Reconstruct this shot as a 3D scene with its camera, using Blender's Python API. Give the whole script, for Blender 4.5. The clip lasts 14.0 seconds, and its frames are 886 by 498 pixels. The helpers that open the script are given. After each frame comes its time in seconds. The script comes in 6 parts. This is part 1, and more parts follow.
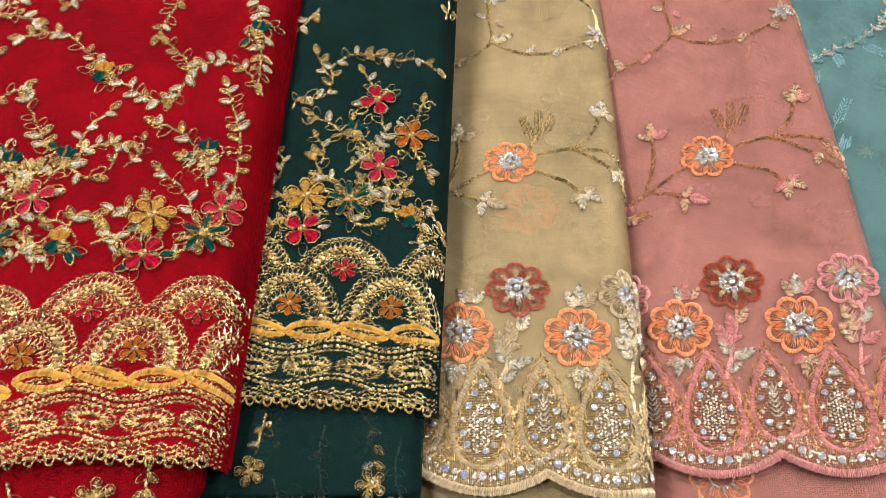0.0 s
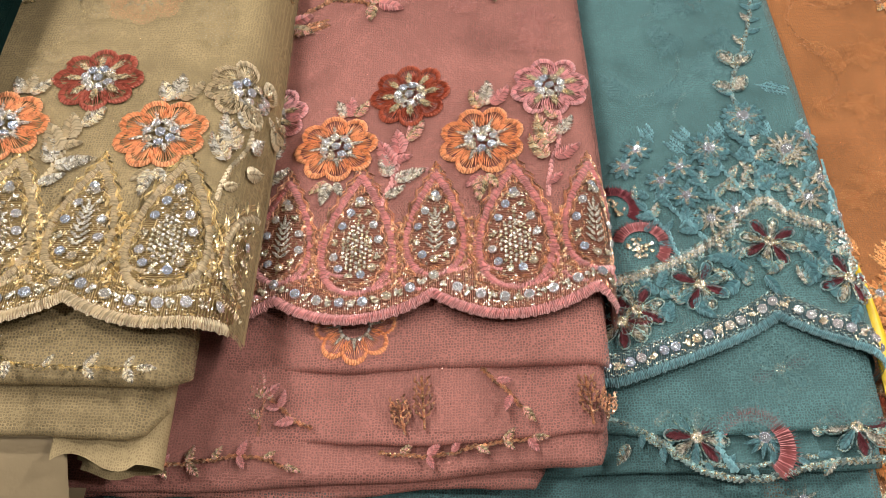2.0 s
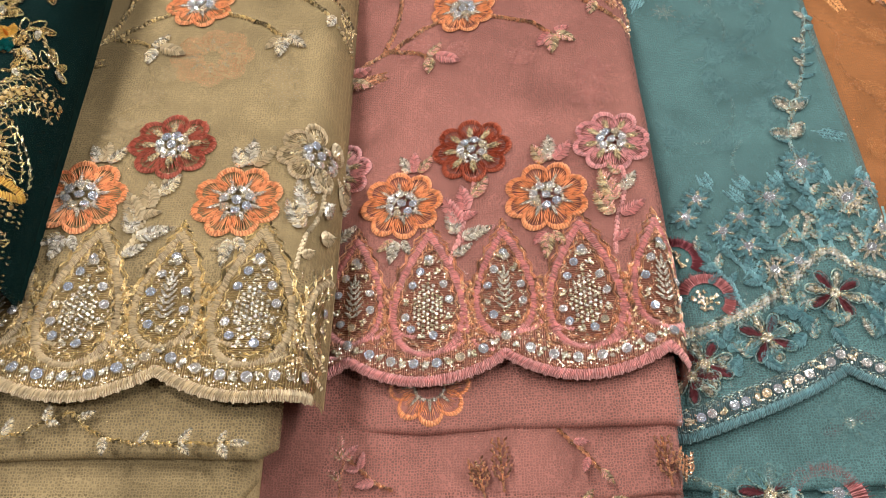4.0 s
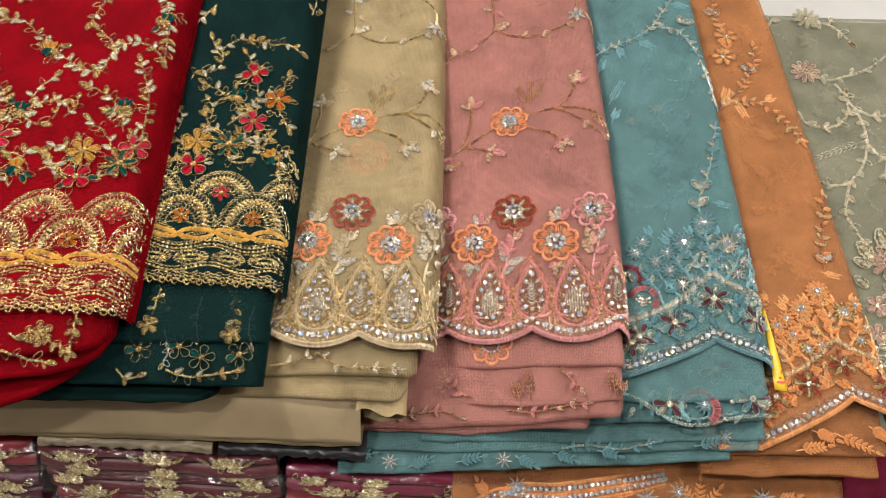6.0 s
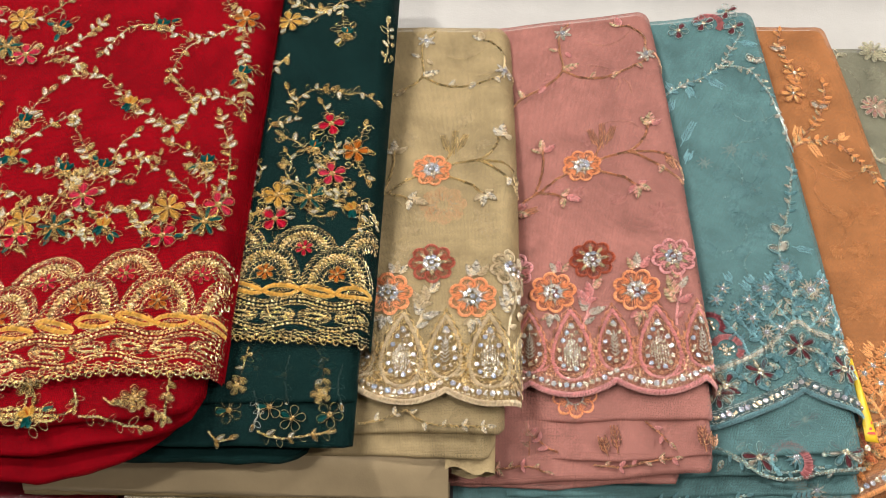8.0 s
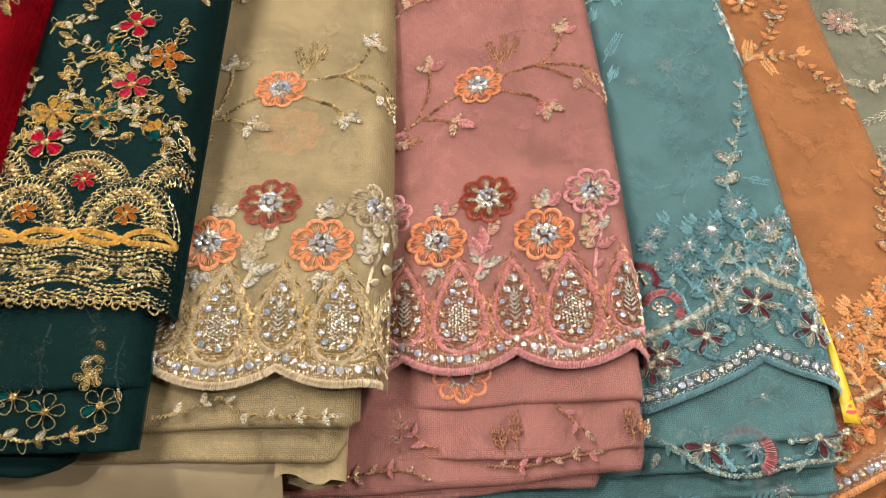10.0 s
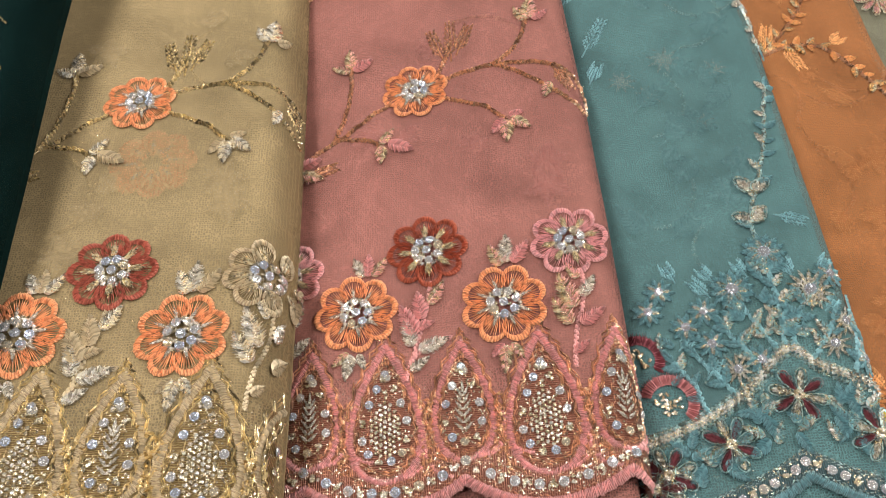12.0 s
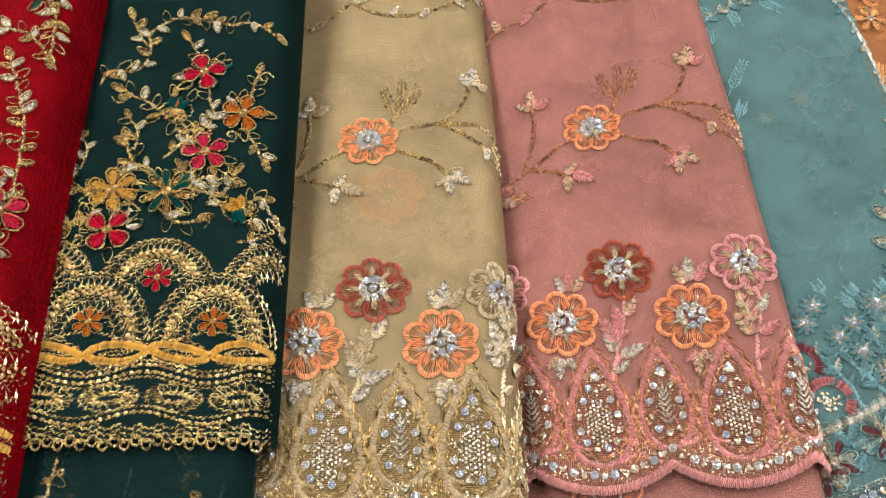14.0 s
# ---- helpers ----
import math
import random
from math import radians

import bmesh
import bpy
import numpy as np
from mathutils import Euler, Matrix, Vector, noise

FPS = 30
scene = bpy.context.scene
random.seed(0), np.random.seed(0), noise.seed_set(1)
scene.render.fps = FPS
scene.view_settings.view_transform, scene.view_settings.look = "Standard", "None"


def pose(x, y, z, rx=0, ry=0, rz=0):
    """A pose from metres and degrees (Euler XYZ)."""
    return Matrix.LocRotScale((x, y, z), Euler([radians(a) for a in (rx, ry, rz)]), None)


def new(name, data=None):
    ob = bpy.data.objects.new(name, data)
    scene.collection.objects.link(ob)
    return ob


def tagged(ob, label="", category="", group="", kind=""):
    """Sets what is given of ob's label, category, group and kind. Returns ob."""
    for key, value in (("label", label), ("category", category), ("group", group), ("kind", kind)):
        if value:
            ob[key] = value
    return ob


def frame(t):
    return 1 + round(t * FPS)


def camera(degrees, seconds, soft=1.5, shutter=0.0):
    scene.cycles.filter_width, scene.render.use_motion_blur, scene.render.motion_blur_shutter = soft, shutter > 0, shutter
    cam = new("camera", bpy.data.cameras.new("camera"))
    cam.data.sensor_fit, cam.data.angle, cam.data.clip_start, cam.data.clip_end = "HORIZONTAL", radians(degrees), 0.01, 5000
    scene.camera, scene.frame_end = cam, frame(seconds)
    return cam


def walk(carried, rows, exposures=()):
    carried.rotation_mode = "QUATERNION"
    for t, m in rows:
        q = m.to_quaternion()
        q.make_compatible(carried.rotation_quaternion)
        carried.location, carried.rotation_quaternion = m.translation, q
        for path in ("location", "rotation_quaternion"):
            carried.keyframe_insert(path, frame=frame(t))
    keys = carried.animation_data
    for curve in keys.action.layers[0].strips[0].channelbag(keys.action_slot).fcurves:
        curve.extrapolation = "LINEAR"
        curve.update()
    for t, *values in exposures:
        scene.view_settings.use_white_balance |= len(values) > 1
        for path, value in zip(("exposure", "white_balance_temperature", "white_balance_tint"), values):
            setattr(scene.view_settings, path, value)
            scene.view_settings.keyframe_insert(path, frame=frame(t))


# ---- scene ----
cam = camera(55.1, 14.0, soft=0.8)
METRES, EYE, TILT, LEAN, TURN = 1.65, 1.25, -65.0, 0.0, 0.0
ROWS = [
    (0.0, 0.0, 0.0, 0.0, -1.27, 28.6, -2.34),
    (0.5, 0.0542, -0.028, -0.0405, -0.7, 28.6, -0.56),
    (1.0, 0.0966, -0.0358, -0.0505, -0.78, 28.92, 0.48),
    (1.5, 0.133, -0.0033, -0.0415, -2.49, 29.9, 2.66),
    (2.0, 0.1117, 0.0991, -0.0162, -5.47, 29.69, -0.86),
    (2.5, 0.1031, 0.1117, 0.003, -5.4, 29.19, -0.84),
    (3.0, 0.1066, 0.1155, 0.0061, -4.74, 29.41, -0.42),
    (3.5, 0.1027, 0.1138, 0.0058, -4.44, 29.76, -0.35),
    (6.0, 0.0612, -0.1016, -0.0834, -3.57, 27.78, -1.96),
    (6.5, 0.0608, -0.0978, -0.0877, -3.43, 28.0, -2.18),
    (7.0, 0.0236, -0.0905, -0.0721, -3.06, 28.07, -2.28),
    (7.5, -0.0029, -0.0936, -0.0624, -2.51, 28.27, -2.14),
    (8.0, 0.0257, -0.107, -0.0626, -2.37, 28.28, -1.94),
    (8.5, 0.035, -0.102, -0.0678, -2.67, 28.43, -1.65),
    (11.0, 0.1016, 0.0645, 0.0177, -4.4, 28.9, 1.39),
    (11.5, 0.1025, 0.0732, 0.0363, -4.61, 28.05, 1.57),
    (12.0, 0.1004, 0.0749, 0.0374, -4.66, 27.52, 1.93),
    (12.5, 0.0953, 0.0768, 0.0368, -4.63, 27.19, 2.27),
    (13.0, 0.0857, 0.0736, 0.0357, -4.6, 26.98, 2.29),
    (13.5, 0.0657, 0.065, 0.0358, -4.67, 26.98, 2.17),
    (14.0, 0.029, 0.0336, 0.0297, -4.51, 26.39, 1.56),
]
walk(cam, [(t, pose(0, 0, EYE, TILT, LEAN, TURN) @ pose(METRES * x, METRES * y, METRES * z, 90 + pitch, roll, yaw)) for t, x, y, z, yaw, pitch, roll in ROWS],
     exposures=[(0.0, 0.14), (1.5, 0.12), (2.0, -0.06), (3.7, -0.1), (5.8, 0.0), (8.0, 0.1), (8.7, 0.1), (10.8, 0.0), (11.5, -0.13), (13.5, -0.12), (14.0, 0.0)])

# ---- world, lights ----
world = bpy.data.worlds.new("shop_air")
world.use_nodes = True
world.node_tree.nodes["Background"].inputs[0].default_value = (0.9, 0.92, 1.0, 1)
world.node_tree.nodes["Background"].inputs[1].default_value = 0.05
scene.world = world


def area_lamp(name, m, sx, sy, watts, colour):
    d = bpy.data.lights.new(name, "AREA")
    d.shape, d.size, d.size_y, d.energy, d.color = "ELLIPSE", sx, sy, watts, colour
    ob = new(name, d)
    ob.matrix_world = m
    return ob


# Assumed ceiling lamps, added out of view to light the row.
LAMPS = [(x, y) for x in (-0.8, 1.5) for y in (-0.85, 0.1, 1.0)]
for lx, ly in LAMPS:
    area_lamp("added_panel_light", pose(lx, ly, 2.655), 0.13, 0.13, 22.0, (1.0, 0.96, 0.925))


# ---- materials ----
def mat(name):
    m = bpy.data.materials.new(name)
    m.use_nodes = True
    nt = m.node_tree
    return m, nt, nt.nodes, nt.links, nt.nodes["Principled BSDF"]


def node(nt, kind, **vals):
    n = nt.nodes.new(kind)
    for k, v in vals.items():
        n.inputs[k].default_value = v
    return n


def ramp(nt, stops):
    n = nt.nodes.new("ShaderNodeValToRGB")
    e = n.color_ramp.elements
    while len(e) < len(stops):
        e.new(0.5)
    for el, (p, c) in zip(e, stops):
        el.position = p
        el.color = (*c, 1) if len(c) == 3 else c
    return n


def mul(c, k):
    return tuple(min(1, a * k) for a in c)


def net(name, colour, sheer=0.3, blotch=0.2, rough=0.75, gaps=0.8):
    """Tulle: a fine net over soft layers, with broad cloudy patches and rare glints."""
    m, nt, ns, ln, bs = mat(name)
    uv = ns.new("ShaderNodeUVMap")
    geo = ns.new("ShaderNodeTexCoord")
    cloud = node(nt, "ShaderNodeTexNoise", Scale=22.0, Detail=4.0, Roughness=0.6, Distortion=0.6)
    ln.new(geo.outputs["Object"], cloud.inputs["Vector"])
    fine = node(nt, "ShaderNodeTexNoise", Scale=420.0, Detail=2.0)
    ln.new(geo.outputs["Object"], fine.inputs["Vector"])
    colour = mul(colour, 1.03)
    r = ramp(nt, [(0.34, mul(colour, 1 - blotch * 1.2)), (0.5, colour), (0.68, mul(colour, 1 + blotch * 1.2))])
    mott = node(nt, "ShaderNodeTexNoise", Scale=75.0, Detail=5.0, Roughness=0.65, Distortion=1.2)
    ln.new(geo.outputs["Object"], mott.inputs["Vector"])
    both = ns.new("ShaderNodeMix")
    both.inputs["Factor"].default_value = 0.2
    ln.new(cloud.outputs["Fac"], both.inputs["A"])
    ln.new(mott.outputs["Fac"], both.inputs["B"])
    ln.new(both.outputs["Result"], r.inputs["Fac"])
    vor = node(nt, "ShaderNodeTexVoronoi", Scale=800.0, Randomness=0.5)
    vor.feature = "DISTANCE_TO_EDGE"
    ln.new(uv.outputs["UV"], vor.inputs["Vector"])
    hole = ns.new("ShaderNodeMapRange")
    hole.inputs["From Min"].default_value, hole.inputs["From Max"].default_value = 0.06, 0.3
    ln.new(vor.outputs["Distance"], hole.inputs["Value"])
    dark = ns.new("ShaderNodeMix")
    dark.data_type = "RGBA"
    dark.blend_type = "MULTIPLY"
    dark.inputs["B"].default_value = (gaps, gaps * 0.97, gaps * 0.96, 1)
    ln.new(hole.outputs["Result"], dark.inputs["Factor"])
    ln.new(r.outputs["Color"], dark.inputs["A"])
    ln.new(dark.outputs["Result"], bs.inputs["Base Color"])
    glint = node(nt, "ShaderNodeTexVoronoi", Scale=260.0, Randomness=1.0)
    ln.new(geo.outputs["Object"], glint.inputs["Vector"])
    gl = ns.new("ShaderNodeMath")
    gl.operation = "LESS_THAN"
    gl.inputs[1].default_value = 0.09
    ln.new(glint.outputs["Distance"], gl.inputs[0])
    sel = ns.new("ShaderNodeSeparateColor")
    ln.new(glint.outputs["Color"], sel.inputs["Color"])
    gl2 = ns.new("ShaderNodeMath")
    gl2.operation = "GREATER_THAN"
    gl2.inputs[1].default_value = 0.7
    ln.new(sel.outputs["Red"], gl2.inputs[0])
    gl3 = ns.new("ShaderNodeMath")
    gl3.operation = "MULTIPLY"
    ln.new(gl.outputs[0], gl3.inputs[0])
    ln.new(gl2.outputs[0], gl3.inputs[1])
    ln.new(gl3.outputs[0], bs.inputs["Metallic"])
    rg = ns.new("ShaderNodeMapRange")
    rg.inputs["To Min"].default_value, rg.inputs["To Max"].default_value = rough, 0.2
    ln.new(gl3.outputs[0], rg.inputs["Value"])
    ln.new(rg.outputs["Result"], bs.inputs["Roughness"])
    bs.inputs["Sheen Weight"].default_value = 0.02 if min(colour) > 0.05 else 0.0
    bs.inputs["Sheen Tint"].default_value = (*mul(colour, 1.6), 1)
    bs.inputs["Specular IOR Level"].default_value = 0.1 if min(colour) > 0.05 else 0.03
    bump = node(nt, "ShaderNodeBump", Strength=0.18, Distance=0.0006)
    ln.new(vor.outputs["Distance"], bump.inputs["Height"])
    bump2 = node(nt, "ShaderNodeBump", Strength=0.06, Distance=0.0012)
    ln.new(fine.outputs["Fac"], bump2.inputs["Height"])
    ln.new(bump.outputs["Normal"], bump2.inputs["Normal"])
    bump3 = node(nt, "ShaderNodeBump", Strength=0.35, Distance=0.006)
    ln.new(cloud.outputs["Fac"], bump3.inputs["Height"])
    ln.new(bump2.outputs["Normal"], bump3.inputs["Normal"])
    ln.new(bump3.outputs["Normal"], bs.inputs["Normal"])
    if sheer > 0:
        clear = ns.new("ShaderNodeBsdfTransparent")
        mixs = ns.new("ShaderNodeMixShader")
        am = ns.new("ShaderNodeMapRange")
        am.inputs["To Min"].default_value, am.inputs["To Max"].default_value = sheer * 0.6, sheer * 1.25
        ln.new(hole.outputs["Result"], am.inputs["Value"])
        ln.new(am.outputs["Result"], mixs.inputs["Fac"])
        ln.new(bs.outputs["BSDF"], mixs.inputs[1])
        ln.new(clear.outputs["BSDF"], mixs.inputs[2])
        ln.new(mixs.outputs["Shader"], ns["Material Output"].inputs["Surface"])
    return m


def thread(name, colour, edge=None, metal=0.0, rough=0.6, stripes=26.0, glitter=0.0, herring=1.0, crinkle=0.5):
    """Satin stitch: fine parallel strands along the stitch, the shade between them put into the colour, a second colour
    towards the rim.
    """
    m, nt, ns, ln, bs = mat(name)
    uv = ns.new("ShaderNodeUVMap")
    sep = ns.new("ShaderNodeSeparateXYZ")
    ln.new(uv.outputs["UV"], sep.inputs["Vector"])
    ab = ns.new("ShaderNodeMath")
    ab.operation = "ABSOLUTE"
    ln.new(sep.outputs["X"], ab.inputs[0])
    ma = ns.new("ShaderNodeMath")
    ma.operation = "MULTIPLY_ADD"
    ma.inputs[1].default_value = -0.35 * herring
    ln.new(ab.outputs[0], ma.inputs[0])
    ln.new(sep.outputs["Y"], ma.inputs[2])
    noi = node(nt, "ShaderNodeTexNoise", Scale=700.0, Detail=2.0)
    tc = ns.new("ShaderNodeNewGeometry")
    ln.new(tc.outputs["Position"], noi.inputs["Vector"])
    ad = ns.new("ShaderNodeMath")
    ad.operation = "MULTIPLY_ADD"
    ad.inputs[1].default_value = 0.07
    ln.new(noi.outputs["Fac"], ad.inputs[0])
    ln.new(ma.outputs[0], ad.inputs[2])
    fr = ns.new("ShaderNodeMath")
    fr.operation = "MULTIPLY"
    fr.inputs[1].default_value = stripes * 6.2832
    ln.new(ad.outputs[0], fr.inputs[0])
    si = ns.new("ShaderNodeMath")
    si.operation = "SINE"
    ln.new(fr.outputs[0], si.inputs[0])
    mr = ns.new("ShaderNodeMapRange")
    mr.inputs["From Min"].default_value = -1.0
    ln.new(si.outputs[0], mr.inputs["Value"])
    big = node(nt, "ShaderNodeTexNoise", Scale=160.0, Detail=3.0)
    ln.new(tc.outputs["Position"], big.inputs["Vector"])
    # Dark-to-bright stitch tones put sparkle and shaded gaps into the colour, widest on metal.
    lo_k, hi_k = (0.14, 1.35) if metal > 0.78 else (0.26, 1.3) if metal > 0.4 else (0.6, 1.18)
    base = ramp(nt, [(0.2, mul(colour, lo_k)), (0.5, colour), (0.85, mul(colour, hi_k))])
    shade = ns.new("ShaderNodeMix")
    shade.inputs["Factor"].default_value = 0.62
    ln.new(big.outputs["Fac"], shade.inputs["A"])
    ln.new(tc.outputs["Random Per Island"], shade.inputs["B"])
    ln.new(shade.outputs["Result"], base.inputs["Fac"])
    if metal < 0.2:
        bs.inputs["Specular IOR Level"].default_value = 0.28
    # Brown multiply paints groove shade between strands into the base colour.
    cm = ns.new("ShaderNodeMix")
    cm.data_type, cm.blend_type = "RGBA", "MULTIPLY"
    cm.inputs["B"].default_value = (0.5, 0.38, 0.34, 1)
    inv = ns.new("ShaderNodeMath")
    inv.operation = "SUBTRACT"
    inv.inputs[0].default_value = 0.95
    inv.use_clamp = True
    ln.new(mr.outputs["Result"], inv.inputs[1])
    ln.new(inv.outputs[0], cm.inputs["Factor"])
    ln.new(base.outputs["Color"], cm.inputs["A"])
    bs.inputs["Metallic"].default_value = metal
    bs.inputs["Roughness"].default_value = rough
    if glitter > 0:
        gv = node(nt, "ShaderNodeTexVoronoi", Scale=1300.0)
        ln.new(tc.outputs["Position"], gv.inputs["Vector"])
        gs = ns.new("ShaderNodeSeparateColor")
        ln.new(gv.outputs["Color"], gs.inputs["Color"])
        gt = ns.new("ShaderNodeMath")
        gt.operation = "LESS_THAN"
        gt.inputs[1].default_value = glitter
        ln.new(gs.outputs["Green"], gt.inputs[0])
        gm = ns.new("ShaderNodeMix")
        gm.data_type = "RGBA"
        gm.inputs["B"].default_value = (*(edge or (0.95, 0.86, 0.68)), 1)
        ln.new(gt.outputs[0], gm.inputs["Factor"])
        ln.new(cm.outputs["Result"], gm.inputs["A"])
        ln.new(gm.outputs["Result"], bs.inputs["Base Color"])
        mm = ns.new("ShaderNodeMapRange")
        mm.inputs["To Min"].default_value, mm.inputs["To Max"].default_value = metal, 1.0
        ln.new(gt.outputs[0], mm.inputs["Value"])
        ln.new(mm.outputs["Result"], bs.inputs["Metallic"])
        mr2 = ns.new("ShaderNodeMapRange")
        mr2.inputs["To Min"].default_value, mr2.inputs["To Max"].default_value = rough, 0.25
        ln.new(gt.outputs[0], mr2.inputs["Value"])
        ln.new(mr2.outputs["Result"], bs.inputs["Roughness"])
    else:
        ln.new(cm.outputs["Result"], bs.inputs["Base Color"])
    b1 = node(nt, "ShaderNodeBump", Strength=0.6, Distance=0.0006)
    ln.new(mr.outputs["Result"], b1.inputs["Height"])
    b2 = node(nt, "ShaderNodeBump", Strength=min(1.0, crinkle), Distance=0.0012 * crinkle)
    ln.new(noi.outputs["Fac"], b2.inputs["Height"])
    ln.new(b1.outputs["Normal"], b2.inputs["Normal"])
    ln.new(b2.outputs["Normal"], bs.inputs["Normal"])
    return m


def plain(name, colour, rough=0.6, metal=0.0, scale=8.0, vary=0.12, bump=0.15, dist=0.004, spec=0.5):
    m, nt, ns, ln, bs = mat(name)
    tc = ns.new("ShaderNodeTexCoord")
    n1 = node(nt, "ShaderNodeTexNoise", Scale=scale, Detail=6.0, Roughness=0.6)
    n2 = node(nt, "ShaderNodeTexNoise", Scale=scale * 40, Detail=2.0)
    ln.new(tc.outputs["Object"], n1.inputs["Vector"])
    ln.new(tc.outputs["Object"], n2.inputs["Vector"])
    r = ramp(nt, [(0.3, mul(colour, 1 - vary)), (0.7, mul(colour, 1 + vary))])
    ln.new(n1.outputs["Fac"], r.inputs["Fac"])
    ln.new(r.outputs["Color"], bs.inputs["Base Color"])
    bs.inputs["Roughness"].default_value, bs.inputs["Metallic"].default_value = rough, metal
    bs.inputs["Specular IOR Level"].default_value = spec
    b = node(nt, "ShaderNodeBump", Strength=bump, Distance=dist)
    b2 = node(nt, "ShaderNodeBump", Strength=bump, Distance=dist * 0.1)
    ln.new(n1.outputs["Fac"], b.inputs["Height"])
    ln.new(n2.outputs["Fac"], b2.inputs["Height"])
    ln.new(b.outputs["Normal"], b2.inputs["Normal"])
    ln.new(b2.outputs["Normal"], bs.inputs["Normal"])
    return m


def gem(name, tints, rough=0.12):
    """Foil-backed cut glass: bright mirror facets, each stone with its own faint tint."""
    m, nt, ns, ln, bs = mat(name)
    g = ns.new("ShaderNodeNewGeometry")
    r = ramp(nt, tints)
    r.color_ramp.interpolation = "CONSTANT"
    ln.new(g.outputs["Random Per Island"], r.inputs["Fac"])
    ln.new(r.outputs["Color"], bs.inputs["Base Color"])
    bs.inputs["Metallic"].default_value, bs.inputs["Roughness"].default_value = 0.82, rough
    bs.inputs["Coat Weight"].default_value = 0.4
    bs.inputs["Coat Roughness"].default_value = 0.03
    pos = node(nt, "ShaderNodeTexVoronoi", Scale=1500.0)
    ln.new(g.outputs["Position"], pos.inputs["Vector"])
    bp = node(nt, "ShaderNodeBump", Strength=0.6 if rough < 0.1 else 0.9, Distance=0.0006)
    ln.new(pos.outputs["Distance"], bp.inputs["Height"])
    ln.new(bp.outputs["Normal"], bs.inputs["Normal"])
    return m


COL = {"red": (0.175, 0.0008, 0.0045), "green": (0.004, 0.0165, 0.0153), "beige": (0.345, 0.262, 0.138), "pink": (0.355, 0.154, 0.127),
       "blue": (0.1, 0.198, 0.2), "orange": (0.35, 0.145, 0.055), "mint": (0.2, 0.195, 0.136), "plum": (0.09, 0.008, 0.02)}
NET = {k: net(k + "_net", c, sheer={"red": 0.2, "green": 0.2}.get(k, 0.46)) for k, c in COL.items()}
UNDER = {k: net(k + "_cloth", c, sheer=0.0, blotch=0.22, gaps=0.7) for k, c in COL.items()}
# Greys of the unseen room, lowered to darken reflections in metal thread.
M_WALL = plain("painted_wall", (0.22, 0.21, 0.195), 0.8, scale=3.0, vary=0.04)
M_CEIL = plain("grey_ceiling", (0.3, 0.285, 0.265), 0.85, scale=3.0, vary=0.04)
M_FLOOR = plain("tile_floor", (0.3, 0.28, 0.25), 0.35, scale=3.0, vary=0.08)
M_WHITE = plain("white_cotton", (0.40, 0.385, 0.36), 0.9, scale=14.0, vary=0.06, bump=0.4)
M_WOOD = plain("dark_laminate", (0.09, 0.05, 0.03), 0.45, scale=9.0, vary=0.2)
# Glowing face of the unseen, added ceiling panels.
M_PANEL, nt_, _, _, b_ = mat("lamp_diffuser")
b_.inputs["Emission Color"].default_value, b_.inputs["Emission Strength"].default_value = (1.0, 0.94, 0.85, 1), 6.0


# ---- builders ----
class Build:
    """Vertices, faces and a UV for each vertex, linked as one mesh object."""

    def __init__(self):
        self.v, self.f, self.uv = [], [], []
        self.flat, self.slot = [], {}

    def strand(self, a, c, side, up, width, height, tip=0.3, slot=0):
        """One taut stitch from a to c: a slim faceted ridge, its tips sunk into the cloth."""
        k, n, mid = len(self.v), len(self.f), (a + c) / 2
        self.v += [a + up * (height * tip), mid - side * width, c + up * (height * tip), mid + side * width, mid + up * height]
        self.uv += [(0.0, 0.0)] * 5
        self.f += [(k, k + 1, k + 4), (k + 1, k + 2, k + 4), (k + 2, k + 3, k + 4), (k + 3, k, k + 4)]
        self.flat += range(n, n + 4)
        if slot:
            for i in range(n, n + 4):
                self.slot[i] = slot

    def grid(self, rows, uvs, wrap=False):
        k, n, c = len(self.v), len(rows), len(rows[0])
        for r, q in zip(rows, uvs):
            self.v.extend(r)
            self.uv.extend(q)
        for i in range(n - 1):
            for j in range(c if wrap else c - 1):
                a, b = k + i * c + j, k + i * c + (j + 1) % c
                self.f.append((a, b, b + c, a + c))

    def link(self, name, material, parent=None, label="", smooth=True):
        me = bpy.data.meshes.new(name)
        me.from_pydata([tuple(p) for p in self.v], [], self.f)
        lay = me.uv_layers.new(name="UVMap")
        idx = np.empty(len(me.loops), dtype=np.int32)
        me.loops.foreach_get("vertex_index", idx)
        lay.data.foreach_set("uv", np.array(self.uv, dtype=np.float32)[idx].ravel())
        if smooth:
            soft = np.ones(len(me.polygons), dtype=bool)
            soft[self.flat] = False
            me.polygons.foreach_set("use_smooth", soft)
        for m in material if isinstance(material, tuple) else (material,):
            me.materials.append(m)
        if self.slot:
            me.polygons.foreach_set("material_index", np.array([self.slot.get(i, 0) for i in range(len(me.polygons))], dtype=np.int32))
        ob = new(name, me)
        ob.parent = parent
        if label:
            tagged(ob, label)
        return ob


def box(name, lo, hi, material, parent=None, bevel=0.0, label=""):
    bm = bmesh.new()
    bmesh.ops.create_cube(bm, size=1)
    for p in bm.verts:
        p.co = Vector([lo[i] + (p.co[i] + 0.5) * (hi[i] - lo[i]) for i in range(3)])
    if bevel:
        bmesh.ops.bevel(bm, geom=bm.edges[:], offset=bevel, segments=2, affect="EDGES")
    me = bpy.data.meshes.new(name)
    bm.to_mesh(me)
    bm.free()
    me.materials.append(material)
    ob = new(name, me)
    ob.parent = parent
    if label:
        tagged(ob, label)
    return ob


